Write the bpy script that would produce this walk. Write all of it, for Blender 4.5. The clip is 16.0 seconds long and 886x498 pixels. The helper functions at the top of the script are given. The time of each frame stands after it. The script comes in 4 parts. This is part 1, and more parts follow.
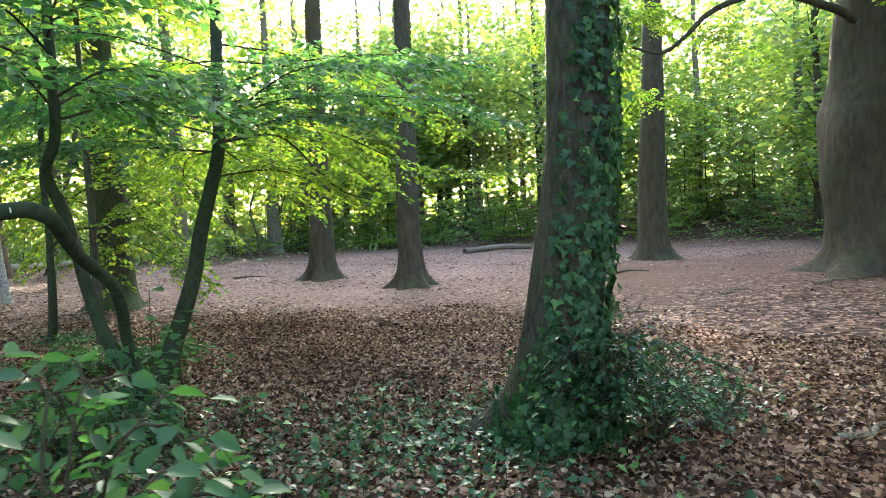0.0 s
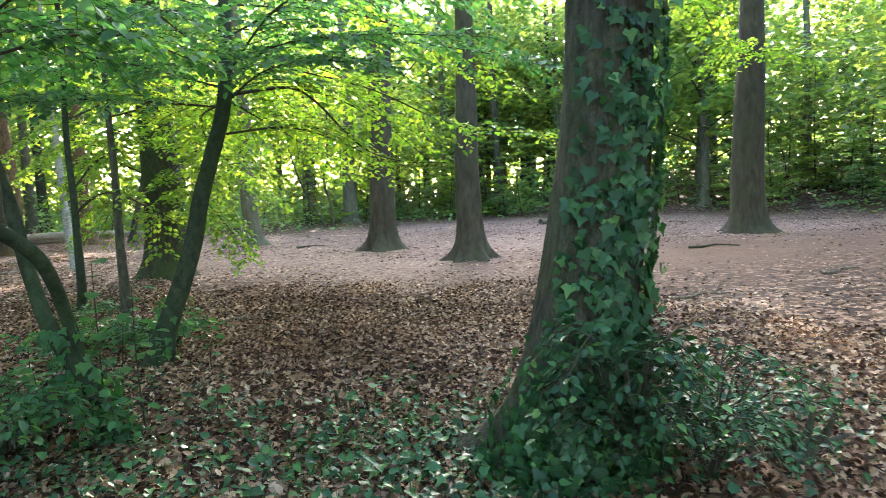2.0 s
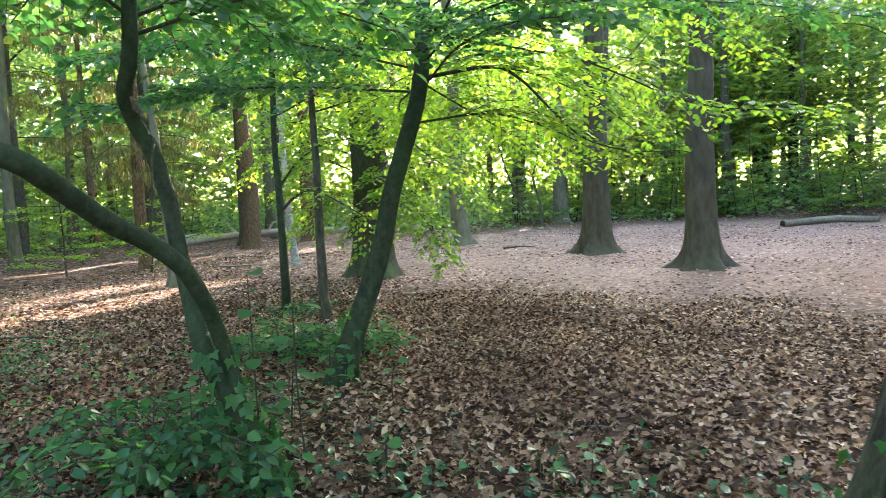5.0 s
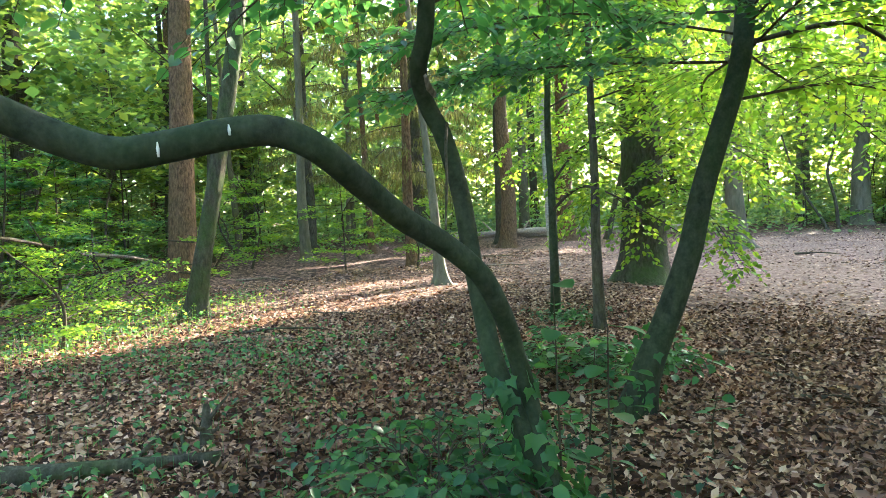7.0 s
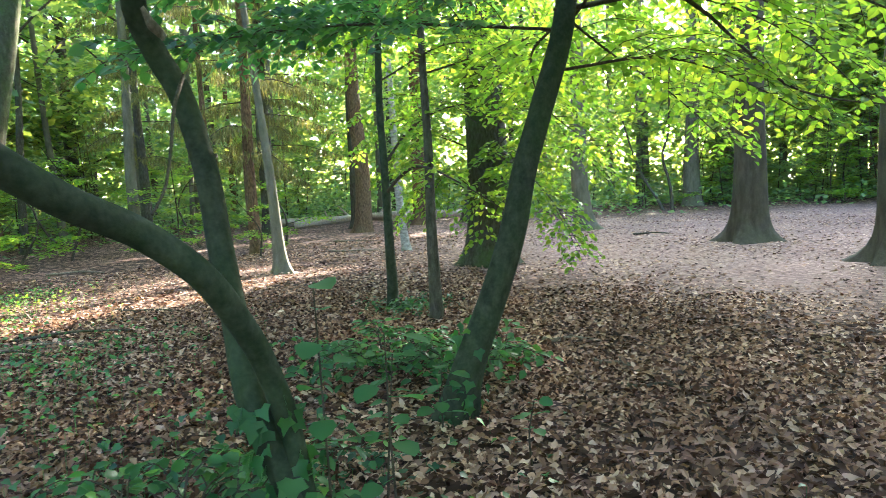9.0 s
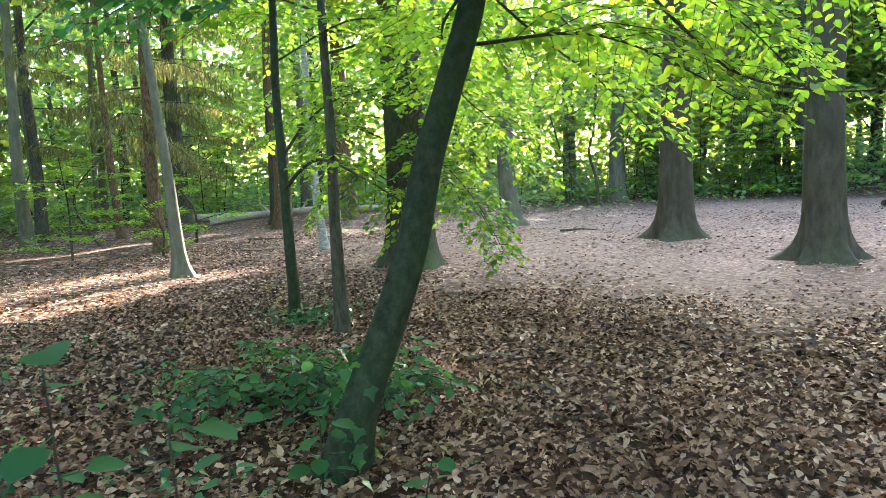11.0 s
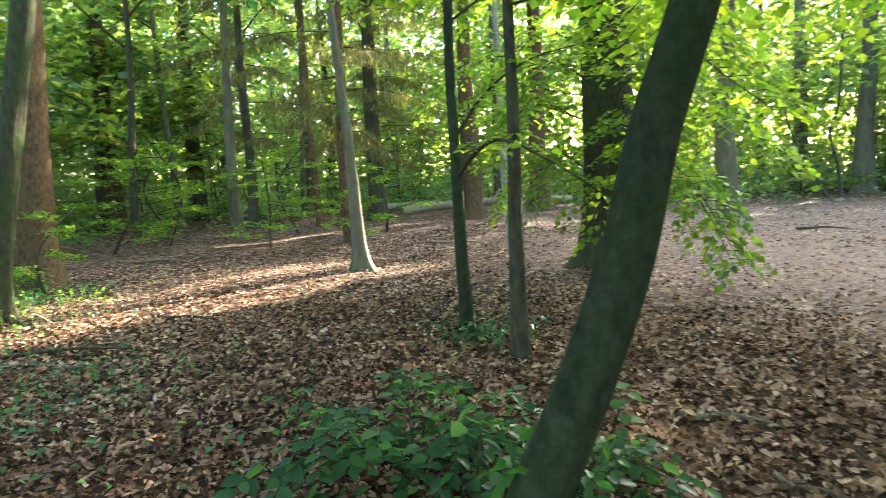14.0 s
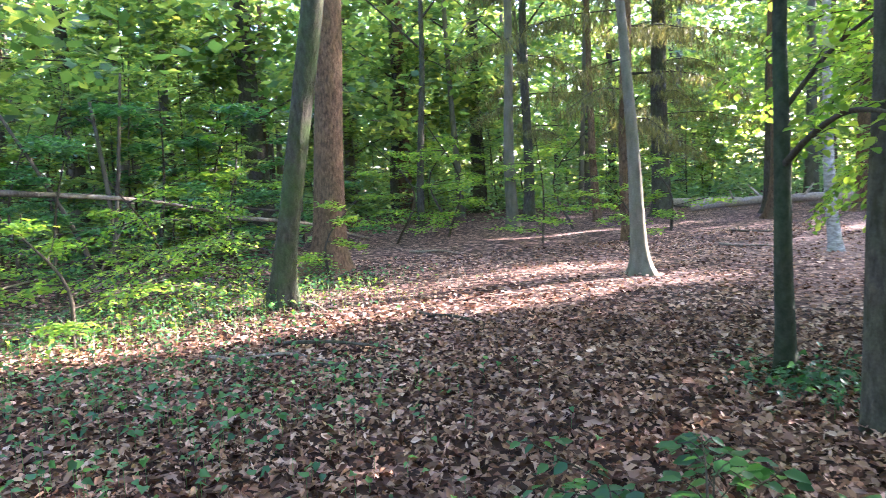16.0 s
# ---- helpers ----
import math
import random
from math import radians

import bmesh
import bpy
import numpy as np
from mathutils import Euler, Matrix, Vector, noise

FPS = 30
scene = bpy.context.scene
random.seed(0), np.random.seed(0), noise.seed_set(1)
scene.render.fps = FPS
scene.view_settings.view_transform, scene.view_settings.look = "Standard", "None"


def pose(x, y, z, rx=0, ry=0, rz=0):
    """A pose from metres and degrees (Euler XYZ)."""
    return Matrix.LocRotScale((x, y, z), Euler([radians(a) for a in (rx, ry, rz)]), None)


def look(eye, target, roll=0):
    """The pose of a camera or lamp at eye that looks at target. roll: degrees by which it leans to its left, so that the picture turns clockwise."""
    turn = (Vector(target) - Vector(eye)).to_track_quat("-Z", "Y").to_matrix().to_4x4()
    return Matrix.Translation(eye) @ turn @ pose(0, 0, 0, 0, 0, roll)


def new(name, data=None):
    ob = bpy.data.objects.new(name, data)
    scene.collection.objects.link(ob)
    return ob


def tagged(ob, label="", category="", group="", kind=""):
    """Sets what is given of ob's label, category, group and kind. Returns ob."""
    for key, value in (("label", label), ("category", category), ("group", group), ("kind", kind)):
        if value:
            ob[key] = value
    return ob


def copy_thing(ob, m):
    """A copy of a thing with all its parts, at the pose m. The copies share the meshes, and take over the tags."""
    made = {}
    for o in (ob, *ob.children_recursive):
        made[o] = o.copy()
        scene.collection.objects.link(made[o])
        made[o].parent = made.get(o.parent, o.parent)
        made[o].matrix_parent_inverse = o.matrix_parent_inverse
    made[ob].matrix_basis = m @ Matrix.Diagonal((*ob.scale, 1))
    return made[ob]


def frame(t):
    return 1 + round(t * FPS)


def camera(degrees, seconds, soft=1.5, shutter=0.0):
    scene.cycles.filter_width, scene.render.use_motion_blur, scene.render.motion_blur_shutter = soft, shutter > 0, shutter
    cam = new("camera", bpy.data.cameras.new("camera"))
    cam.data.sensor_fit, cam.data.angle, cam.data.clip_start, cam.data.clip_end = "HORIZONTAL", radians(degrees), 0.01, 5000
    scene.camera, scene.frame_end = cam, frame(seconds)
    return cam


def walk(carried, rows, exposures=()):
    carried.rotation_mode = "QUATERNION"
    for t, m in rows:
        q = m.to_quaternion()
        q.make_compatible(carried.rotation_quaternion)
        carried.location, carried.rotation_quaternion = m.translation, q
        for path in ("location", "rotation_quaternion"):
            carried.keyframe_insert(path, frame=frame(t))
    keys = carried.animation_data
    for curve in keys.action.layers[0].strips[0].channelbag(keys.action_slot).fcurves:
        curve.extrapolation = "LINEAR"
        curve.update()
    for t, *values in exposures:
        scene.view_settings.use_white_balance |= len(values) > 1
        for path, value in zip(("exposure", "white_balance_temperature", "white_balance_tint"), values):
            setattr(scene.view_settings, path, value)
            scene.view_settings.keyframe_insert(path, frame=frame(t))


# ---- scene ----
cam = camera(67.6, 16.0, soft=0.8, shutter=0.3)
METRES, EYE, TILT, LEAN, TURN = 7.5, 1.62, 0.0, 0.0, 0.0
ROWS = [
    (0.0, 0.0, 0.0, 0.0, -0.13, -2.84, 2.69),
    (0.5, 0.0267, 0.0383, -0.0071, -0.12, -2.9, 2.71),
    (1.0, 0.0524, 0.0789, -0.0053, 1.94, -3.38, 2.69),
    (1.5, 0.0692, 0.1135, -0.0134, 2.82, -4.9, 2.54),
    (2.0, 0.0758, 0.15, -0.0143, 7.52, -5.01, 2.62),
    (2.5, 0.0778, 0.179, -0.0148, 11.3, -4.86, 2.66),
    (3.0, 0.085, 0.2129, -0.0138, 16.99, -4.63, 2.78),
    (5.5, 0.0065, 0.3282, -0.0159, 30.24, -4.11, 2.69),
    (6.0, -0.0162, 0.3441, -0.0137, 37.97, -3.76, 2.69),
    (6.5, -0.0422, 0.3526, -0.0151, 44.44, -3.24, 2.65),
    (7.0, -0.0684, 0.3688, -0.0166, 46.72, -3.32, 2.77),
    (7.5, -0.0736, 0.3887, -0.019, 46.74, -3.43, 2.99),
    (8.0, -0.0776, 0.421, -0.0232, 44.48, -3.96, 3.11),
    (8.5, -0.0809, 0.4494, -0.0219, 39.26, -4.45, 3.02),
    (9.0, -0.085, 0.4684, -0.0222, 35.11, -5.28, 2.96),
    (9.5, -0.0977, 0.4977, -0.0193, 32.9, -5.46, 2.91),
    (10.0, -0.1035, 0.5178, -0.0207, 29.91, -5.49, 2.94),
    (12.5, -0.1606, 0.6569, -0.0198, 29.06, -6.62, 2.76),
    (13.0, -0.1795, 0.6746, -0.022, 31.22, -6.66, 2.86),
    (13.5, -0.2002, 0.7065, -0.0232, 37.96, -6.51, 3.07),
    (14.0, -0.2212, 0.7267, -0.0246, 45.98, -6.17, 2.89),
    (14.5, -0.2577, 0.7478, -0.0288, 52.98, -6.22, 2.81),
    (15.0, -0.2864, 0.764, -0.0268, 58.33, -6.2, 2.75),
    (15.5, -0.3137, 0.784, -0.0271, 64.04, -5.99, 2.87),
    (16.0, -0.3288, 0.8038, -0.0274, 69.74, -5.57, 2.7),
]
walk(cam, [(t, pose(0, 0, EYE, TILT, LEAN, TURN) @ pose(METRES * x, METRES * y, METRES * z, 90 + pitch, roll, yaw)) for t, x, y, z, yaw, pitch, roll in ROWS], [(0.0, 4.5, 5700, 19), (1.0, 4.48, 5700, 13), (3.0, 4.9, 5600, 17), (6.5, 4.78, 5550, 13), (10.0, 4.85, 5400, 12), (13.0, 4.7, 5550, 10), (14.2, 4.65, 5800, 8), (15.2, 4.78, 5300, 24), (16.0, 4.9, 5100, 33)])


# ---- sky, sun ----
SUN = Vector((-0.068, 0.955, 0.290)).normalized()
world = bpy.data.worlds.new("world")
scene.world = world
world.use_nodes = True
wn = world.node_tree
sky = wn.nodes.new("ShaderNodeTexSky")
sky.sky_type = "NISHITA"
sky.sun_disc = False
sky.sun_elevation = radians(16.9)
sky.sun_rotation = radians(-4.1)
sky.dust_density = 3.0
wn.nodes["Background"].inputs[1].default_value = 0.095
wn.links.new(sky.outputs[0], wn.nodes["Background"].inputs[0])
sun = new("sun", bpy.data.lights.new("sun", "SUN"))
sun.data.energy = 5.0
sun.data.angle = radians(0.53)
sun.data.color = (1.0, 0.83, 0.58)
sun.matrix_world = look(SUN * 80, (0, 0, 0))

# ---- materials ----
def material(name):
    m = bpy.data.materials.new(name)
    m.use_nodes = True
    t = m.node_tree
    return m, t, t.nodes["Principled BSDF"], t.links


def add(t, kind, **values):
    n = t.nodes.new("ShaderNode" + kind)
    for k, v in values.items():
        n.inputs[k.replace("_", " ")].default_value = v
    return n


def ramp(t, source, stops):
    r = t.nodes.new("ShaderNodeValToRGB")
    while len(r.color_ramp.elements) < len(stops):
        r.color_ramp.elements.new(0.5)
    for e, (p, c) in zip(r.color_ramp.elements, stops):
        e.position, e.color = p, (*c, 1)
    t.links.new(source, r.inputs[0])
    return r.outputs[0]


def mix(t, factor, a, b, blend="MIX"):
    n = t.nodes.new("ShaderNodeMix")
    n.data_type, n.blend_type = "RGBA", blend
    for socket, v in ((n.inputs[0], factor), (n.inputs[6], a), (n.inputs[7], b)):
        if isinstance(v, (int, float)):
            socket.default_value = v
        elif isinstance(v, tuple):
            socket.default_value = (*v, 1)
        else:
            t.links.new(v, socket)
    return n.outputs[2]


def bump(t, bsdf, height, strength, distance):
    b = add(t, "Bump", Strength=strength, Distance=distance)
    t.links.new(height, b.inputs["Height"])
    t.links.new(b.outputs[0], bsdf.inputs["Normal"])


def leaf_material(name, stops, glow, share=0.5, rough=0.42, patchy=0.0, gloss=0.4):
    """Leaves: a glossy upper skin over a blade that lets light through; each leaf has its own tint."""
    m, t, p, links = material(name)
    geo = t.nodes.new("ShaderNodeNewGeometry")
    colour = ramp(t, geo.outputs["Random Per Island"], stops)
    if patchy:
        broad = add(t, "TexNoise", Scale=0.45, Detail=4.0, Roughness=0.6)
        links.new(geo.outputs["Position"], broad.inputs[0])
        colour = mix(t, patchy, colour, ramp(t, broad.outputs[0], [(0.36, (0.42, 0.34, 0.3)), (0.6, (1.1, 1.06, 1.04))]), "MULTIPLY")
    links.new(colour, p.inputs["Base Color"])
    p.inputs["Roughness"].default_value = rough
    p.inputs["Specular IOR Level"].default_value = gloss
    thin = add(t, "BsdfTranslucent")
    links.new(mix(t, 1.0, colour, glow, "MULTIPLY"), thin.inputs[0])
    both = t.nodes.new("ShaderNodeMixShader")
    both.inputs[0].default_value = share
    links.new(p.outputs[0], both.inputs[1])
    links.new(thin.outputs[0], both.inputs[2])
    links.new(both.outputs[0], t.nodes["Material Output"].inputs[0])
    return m


def bark_material(name, dark, light, moss, scale=9.0, moss_share=0.45, depth=0.03, stretch=0.18):
    m, t, p, links = material(name)
    pos = t.nodes.new("ShaderNodeTexCoord").outputs["Object"]
    tall = t.nodes.new("ShaderNodeMapping")
    tall.inputs["Scale"].default_value = (1, 1, stretch)
    links.new(pos, tall.inputs[0])
    ridges = add(t, "TexNoise", Scale=scale * 3, Detail=6.0, Roughness=0.65)
    links.new(tall.outputs[0], ridges.inputs[0])
    patches = add(t, "TexNoise", Scale=1.7, Detail=5.0, Roughness=0.6)
    links.new(pos, patches.inputs[0])
    fine = add(t, "TexNoise", Scale=60.0, Detail=3.0)
    links.new(pos, fine.inputs[0])
    base = ramp(t, ridges.outputs[0], [(0.34, dark), (0.66, light)])
    spots = ramp(t, patches.outputs[0], [(0.42, (0, 0, 0)), (0.68, (moss_share,) * 3)])
    base = mix(t, spots, base, moss)
    base = mix(t, 0.35, base, ramp(t, fine.outputs[0], [(0.3, (0.5, 0.5, 0.5)), (0.7, (1.3, 1.3, 1.3))]), "MULTIPLY")
    links.new(base, p.inputs["Base Color"])
    p.inputs["Roughness"].default_value = 0.88
    p.inputs["Specular IOR Level"].default_value = 0.1
    bump(t, p, ridges.outputs[0], 0.75, depth)
    return m


BEECH = bark_material("beech_bark", (0.042, 0.034, 0.023), (0.086, 0.07, 0.049), (0.06, 0.066, 0.03), 3, 0.45, 0.01, 0.3)
# pale bark of slim trees; on far trunks its paleness stands for haze
GREY = bark_material("pale_grey_bark", (0.075, 0.067, 0.044), (0.15, 0.134, 0.094), (0.11, 0.12, 0.06), 3, 0.5, 0.01, 0.3)
OLD = bark_material("old_bark", (0.03, 0.026, 0.019), (0.098, 0.084, 0.062), (0.065, 0.085, 0.03), 8, 0.5, 0.05, 0.3)
RED = bark_material("red_bark", (0.045, 0.028, 0.016), (0.185, 0.112, 0.062), (0.085, 0.08, 0.036), 9, 0.35, 0.04, 0.35)
MOSSY = bark_material("mossy_bark", (0.028, 0.026, 0.018), (0.085, 0.078, 0.055), (0.05, 0.08, 0.022), 7, 0.95, 0.04, 0.4)
SMOOTH = bark_material("smooth_bark", (0.02, 0.024, 0.015), (0.05, 0.056, 0.035), (0.033, 0.055, 0.02), 6, 0.6, 0.006, 0.7)
# pale log wood, lightened further: the sunlight on the logs is in this colour
SUNLIT_PALE = bark_material("barkless_wood", (0.22, 0.175, 0.13), (0.44, 0.37, 0.29), (0.2, 0.19, 0.12), 9, 0.3, 0.02, 0.5)
BIRCH = bark_material("birch_bark", (0.12, 0.11, 0.09), (0.42, 0.40, 0.36), (0.16, 0.17, 0.11), 3, 0.5, 0.01, 2.5)
TWIG = bark_material("twig_bark", (0.03, 0.024, 0.016), (0.08, 0.065, 0.045), (0.05, 0.06, 0.02), 20, 0.3, 0.004)
DEAD = bark_material("dead_wood", (0.09, 0.07, 0.05), (0.24, 0.20, 0.155), (0.12, 0.13, 0.06), 12, 0.35, 0.02)
# darker leaf for shrubs; on overhead boughs its dark green stands for shade
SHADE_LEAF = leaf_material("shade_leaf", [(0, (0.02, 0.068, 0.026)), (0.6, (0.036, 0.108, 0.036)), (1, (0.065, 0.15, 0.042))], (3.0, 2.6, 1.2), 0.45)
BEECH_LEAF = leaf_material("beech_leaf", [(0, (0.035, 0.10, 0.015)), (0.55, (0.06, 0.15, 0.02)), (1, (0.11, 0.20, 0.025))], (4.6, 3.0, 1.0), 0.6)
FAR_LEAF = leaf_material("far_leaf", [(0, (0.035, 0.085, 0.03)), (0.5, (0.06, 0.13, 0.036)), (1, (0.125, 0.19, 0.045))], (4.1, 2.9, 1.3), 0.56)
# paler, bluer green: the bright haze over the far bushes is in the colour
HAZY_THICKET_LEAF = leaf_material("thicket_leaf", [(0, (0.055, 0.11, 0.055)), (0.5, (0.085, 0.165, 0.07)), (1, (0.14, 0.22, 0.08))], (3.2, 2.7, 1.4), 0.5)
IVY_LEAF = leaf_material("ivy_leaf", [(0, (0.012, 0.038, 0.016)), (0.6, (0.026, 0.076, 0.027)), (0.94, (0.05, 0.12, 0.04)), (1, (0.12, 0.21, 0.06))], (2.0, 2.2, 0.8), 0.25, 0.36, 0.0, 0.28)
NEEDLE = leaf_material("spruce_needle", [(0, (0.05, 0.05, 0.02)), (0.6, (0.09, 0.10, 0.03)), (1, (0.15, 0.13, 0.05))], (2.4, 2.2, 1.0), 0.4, 0.6)
DRY_LEAF = leaf_material("dry_leaf", [(0, (0.022, 0.01, 0.006)), (0.34, (0.105, 0.054, 0.034)), (0.62, (0.295, 0.182, 0.118)), (0.88, (0.47, 0.325, 0.228)), (1, (0.57, 0.43, 0.325))], (1.2, 1.0, 0.7), 0.1, 0.6, 0.85, 0.08)


def ground_material():
    m, t, p, links = material("forest_floor")
    pos = t.nodes.new("ShaderNodeNewGeometry").outputs["Position"]
    cells = add(t, "TexVoronoi", Scale=13.0, Randomness=1.0)
    links.new(pos, cells.inputs[0])
    small = add(t, "TexVoronoi", Scale=22.0, Randomness=1.0)
    links.new(pos, small.inputs[0])
    broad = add(t, "TexNoise", Scale=0.35, Detail=6.0, Roughness=0.62)
    links.new(pos, broad.inputs[0])
    fine = add(t, "TexNoise", Scale=45.0, Detail=5.0, Roughness=0.7)
    links.new(pos, fine.inputs[0])
    split = t.nodes.new("ShaderNodeSeparateColor")
    links.new(cells.outputs["Color"], split.inputs[0])
    split2 = t.nodes.new("ShaderNodeSeparateColor")
    links.new(small.outputs["Color"], split2.inputs[0])
    litter = ramp(t, split.outputs[0], [(0, (0.014, 0.007, 0.005)), (0.5, (0.05, 0.026, 0.017)), (0.85, (0.19, 0.112, 0.08)), (1, (0.33, 0.22, 0.165))])
    earth = ramp(t, fine.outputs[0], [(0.3, (0.12, 0.07, 0.053)), (0.7, (0.27, 0.165, 0.13))])
    crumbs = ramp(t, split2.outputs[0], [(0, (0.06, 0.034, 0.026)), (0.6, (0.22, 0.135, 0.105)), (1, (0.46, 0.33, 0.27))])
    earth = mix(t, 0.65, earth, crumbs)
    # a brown worn track across one side of the clearing
    worn = t.nodes.new("ShaderNodeMapping")
    worn.inputs["Location"].default_value = (-1.0, -1.8, 0)
    worn.inputs["Scale"].default_value = (0.125, 0.14, 0)
    links.new(pos, worn.inputs[0])
    apart = t.nodes.new("ShaderNodeVectorMath")
    apart.operation = "LENGTH"
    links.new(worn.outputs[0], apart.inputs[0])
    fray = t.nodes.new("ShaderNodeMath")
    fray.operation = "MULTIPLY_ADD"
    fray.inputs[1].default_value = 0.9
    links.new(broad.outputs[0], fray.inputs[0])
    links.new(apart.outputs["Value"], fray.inputs[2])
    soil = t.nodes.new("ShaderNodeMapRange")
    for i, v in ((1, 1.1), (2, 1.7), (3, 0.85), (4, 0.0)):
        soil.inputs[i].default_value = v
    links.new(fray.outputs[0], soil.inputs[0])
    earth = mix(t, soil.outputs[0], earth, ramp(t, fine.outputs[0], [(0.3, (0.075, 0.04, 0.024)), (0.7, (0.165, 0.092, 0.058))]))
    # the trodden clearing: an oval round (1, 23)
    place = t.nodes.new("ShaderNodeMapping")
    place.inputs["Location"].default_value = (-0.05, -2.15, 0)
    place.inputs["Scale"].default_value = (0.075, 0.098, 0)
    links.new(pos, place.inputs[0])
    far = t.nodes.new("ShaderNodeVectorMath")
    far.operation = "LENGTH"
    links.new(place.outputs[0], far.inputs[0])
    wob = t.nodes.new("ShaderNodeMath")
    wob.operation = "MULTIPLY_ADD"
    wob.inputs[1].default_value = 0.7
    links.new(broad.outputs[0], wob.inputs[0])
    links.new(far.outputs["Value"], wob.inputs[2])
    bare = t.nodes.new("ShaderNodeMapRange")
    for i, v in ((1, 1.1), (2, 1.55), (3, 0.92), (4, 0.0)):
        bare.inputs[i].default_value = v
    links.new(wob.outputs[0], bare.inputs[0])
    colour = mix(t, bare.outputs[0], litter, earth)
    colour = mix(t, 0.5, colour, ramp(t, broad.outputs[0], [(0.3, (0.6, 0.6, 0.6)), (0.7, (1.25, 1.2, 1.15))]), "MULTIPLY")
    links.new(colour, p.inputs["Base Color"])
    p.inputs["Roughness"].default_value = 0.85
    p.inputs["Specular IOR Level"].default_value = 0.1
    bump(t, p, split.outputs[1], 0.7, 0.025)
    return m


FLOOR = ground_material()

# ---- mesh helpers ----
rng = np.random.default_rng(7)


def mesh(name, v, f, mat, smooth=True):
    me = bpy.data.meshes.new(name)
    v, f = np.asarray(v, np.float32), np.asarray(f, np.int32)
    me.vertices.add(len(v))
    me.vertices.foreach_set("co", v.ravel())
    me.loops.add(f.size)
    me.loops.foreach_set("vertex_index", f.ravel())
    me.polygons.add(len(f))
    me.polygons.foreach_set("loop_start", np.arange(0, f.size, 4, dtype=np.int32))
    me.polygons.foreach_set("use_smooth", np.full(len(f), smooth))
    me.materials.append(mat)
    me.update(calc_edges=True)
    return me


def part(name, me, parent=None, label=""):
    ob = new(name, me)
    ob.parent = parent
    return tagged(ob, label)


def join(pieces):
    vs, fs, n = [], [], 0
    for v, f in pieces:
        vs.append(v)
        fs.append(np.asarray(f) + n)
        n += len(v)
    return np.concatenate(vs), np.concatenate(fs)


def smooth_path(points, n):
    """n points on a Catmull-Rom curve through the given ones."""
    p = np.asarray(points, float)
    p = np.vstack([2 * p[0] - p[1], p, 2 * p[-1] - p[-2]])
    u = np.linspace(0, len(p) - 3 - 1e-6, n)
    i, s = u.astype(int), (u % 1)[:, None]
    a, b, c, d = p[i], p[i + 1], p[i + 2], p[i + 3]
    return 0.5 * (2 * b + (c - a) * s + (2 * a - 5 * b + 4 * c - d) * s ** 2 + (3 * b - a - 3 * c + d) * s ** 3)


def tube(path, radii, segs=8, flare=0.0, rough=0.0, lobes=5, seed=0):
    """A tapered limb along a path, with root flare at its foot and a lumpy skin; the tip closes."""
    p = np.asarray(path, float)
    r = np.asarray(radii, float)
    n = len(p)
    d = np.gradient(p, axis=0)
    d /= np.linalg.norm(d, axis=1)[:, None] + 1e-9
    ref = np.array([1.0, 0, 0]) if abs(d[0][0]) < 0.8 else np.array([0, 1.0, 0])
    side = np.cross(d, ref)
    side /= np.linalg.norm(side, axis=1)[:, None]
    up = np.cross(d, side)
    a = np.linspace(0, 2 * math.pi, segs, endpoint=False)
    g = np.random.default_rng(seed)
    ph = g.uniform(0, 6.28, 6)
    s = np.r_[0, np.cumsum(np.linalg.norm(np.diff(p, axis=0), axis=1))][:, None]
    k = 1 + rough * (np.sin(2 * a + ph[0] + s * 0.9) + 0.6 * np.sin(3 * a + ph[1] - s * 1.7) + 0.5 * np.sin(5 * a + ph[2] + s * 2.3))
    root = flare * np.exp(-s / 0.22) * (1 + 0.75 * np.cos(lobes * a + ph[3]) + 0.4 * np.cos((lobes - 2) * a + ph[4]))
    rad = r[:, None] * (k + root)
    v = p[:, None] + rad[..., None] * (np.cos(a)[None, :, None] * side[:, None] + np.sin(a)[None, :, None] * up[:, None])
    v = v.reshape(-1, 3)
    i, j = np.meshgrid(np.arange(n - 1), np.arange(segs), indexing="ij")
    f = np.stack([i * segs + j, i * segs + (j + 1) % segs, (i + 1) * segs + (j + 1) % segs, (i + 1) * segs + j], -1).reshape(-1, 4)
    if segs % 2 == 0:
        cap = np.array([[(n - 1) * segs + q, (n - 1) * segs + q + 1, (n - 1) * segs + segs - 2 - q, (n - 1) * segs + segs - 1 - q] for q in range(segs // 2 - 1)])
        f = np.vstack([f, cap])
    return v, f


def blades(pos, along, normal, length, width, fold=0.18, curl=0.0):
    """Leaves: two quads each, folded on the midrib, pointed at both ends."""
    n = len(pos)
    along = along / (np.linalg.norm(along, axis=1)[:, None] + 1e-9)
    side = np.cross(along, normal)
    side /= np.linalg.norm(side, axis=1)[:, None] + 1e-9
    up = np.cross(side, along)
    L, W = np.broadcast_to(length, n)[:, None], np.broadcast_to(width, n)[:, None]
    c = np.broadcast_to(curl, n)[:, None]
    base, tip = pos, pos + along * L - up * L * c
    rise = up * W * fold
    pts = [base, tip]
    for sgn in (1, -1):
        pts += [pos + along * L * 0.28 + side * W * 0.5 * sgn + rise, pos + along * L * 0.68 + side * W * 0.42 * sgn + rise - up * L * c * 0.4]
    v = np.stack(pts, 1).reshape(-1, 3)
    o = np.arange(n)[:, None] * 6
    return v, np.concatenate([o + np.array([[0, 2, 3, 1]]), o + np.array([[0, 1, 5, 4]])], 1).reshape(-1, 4)


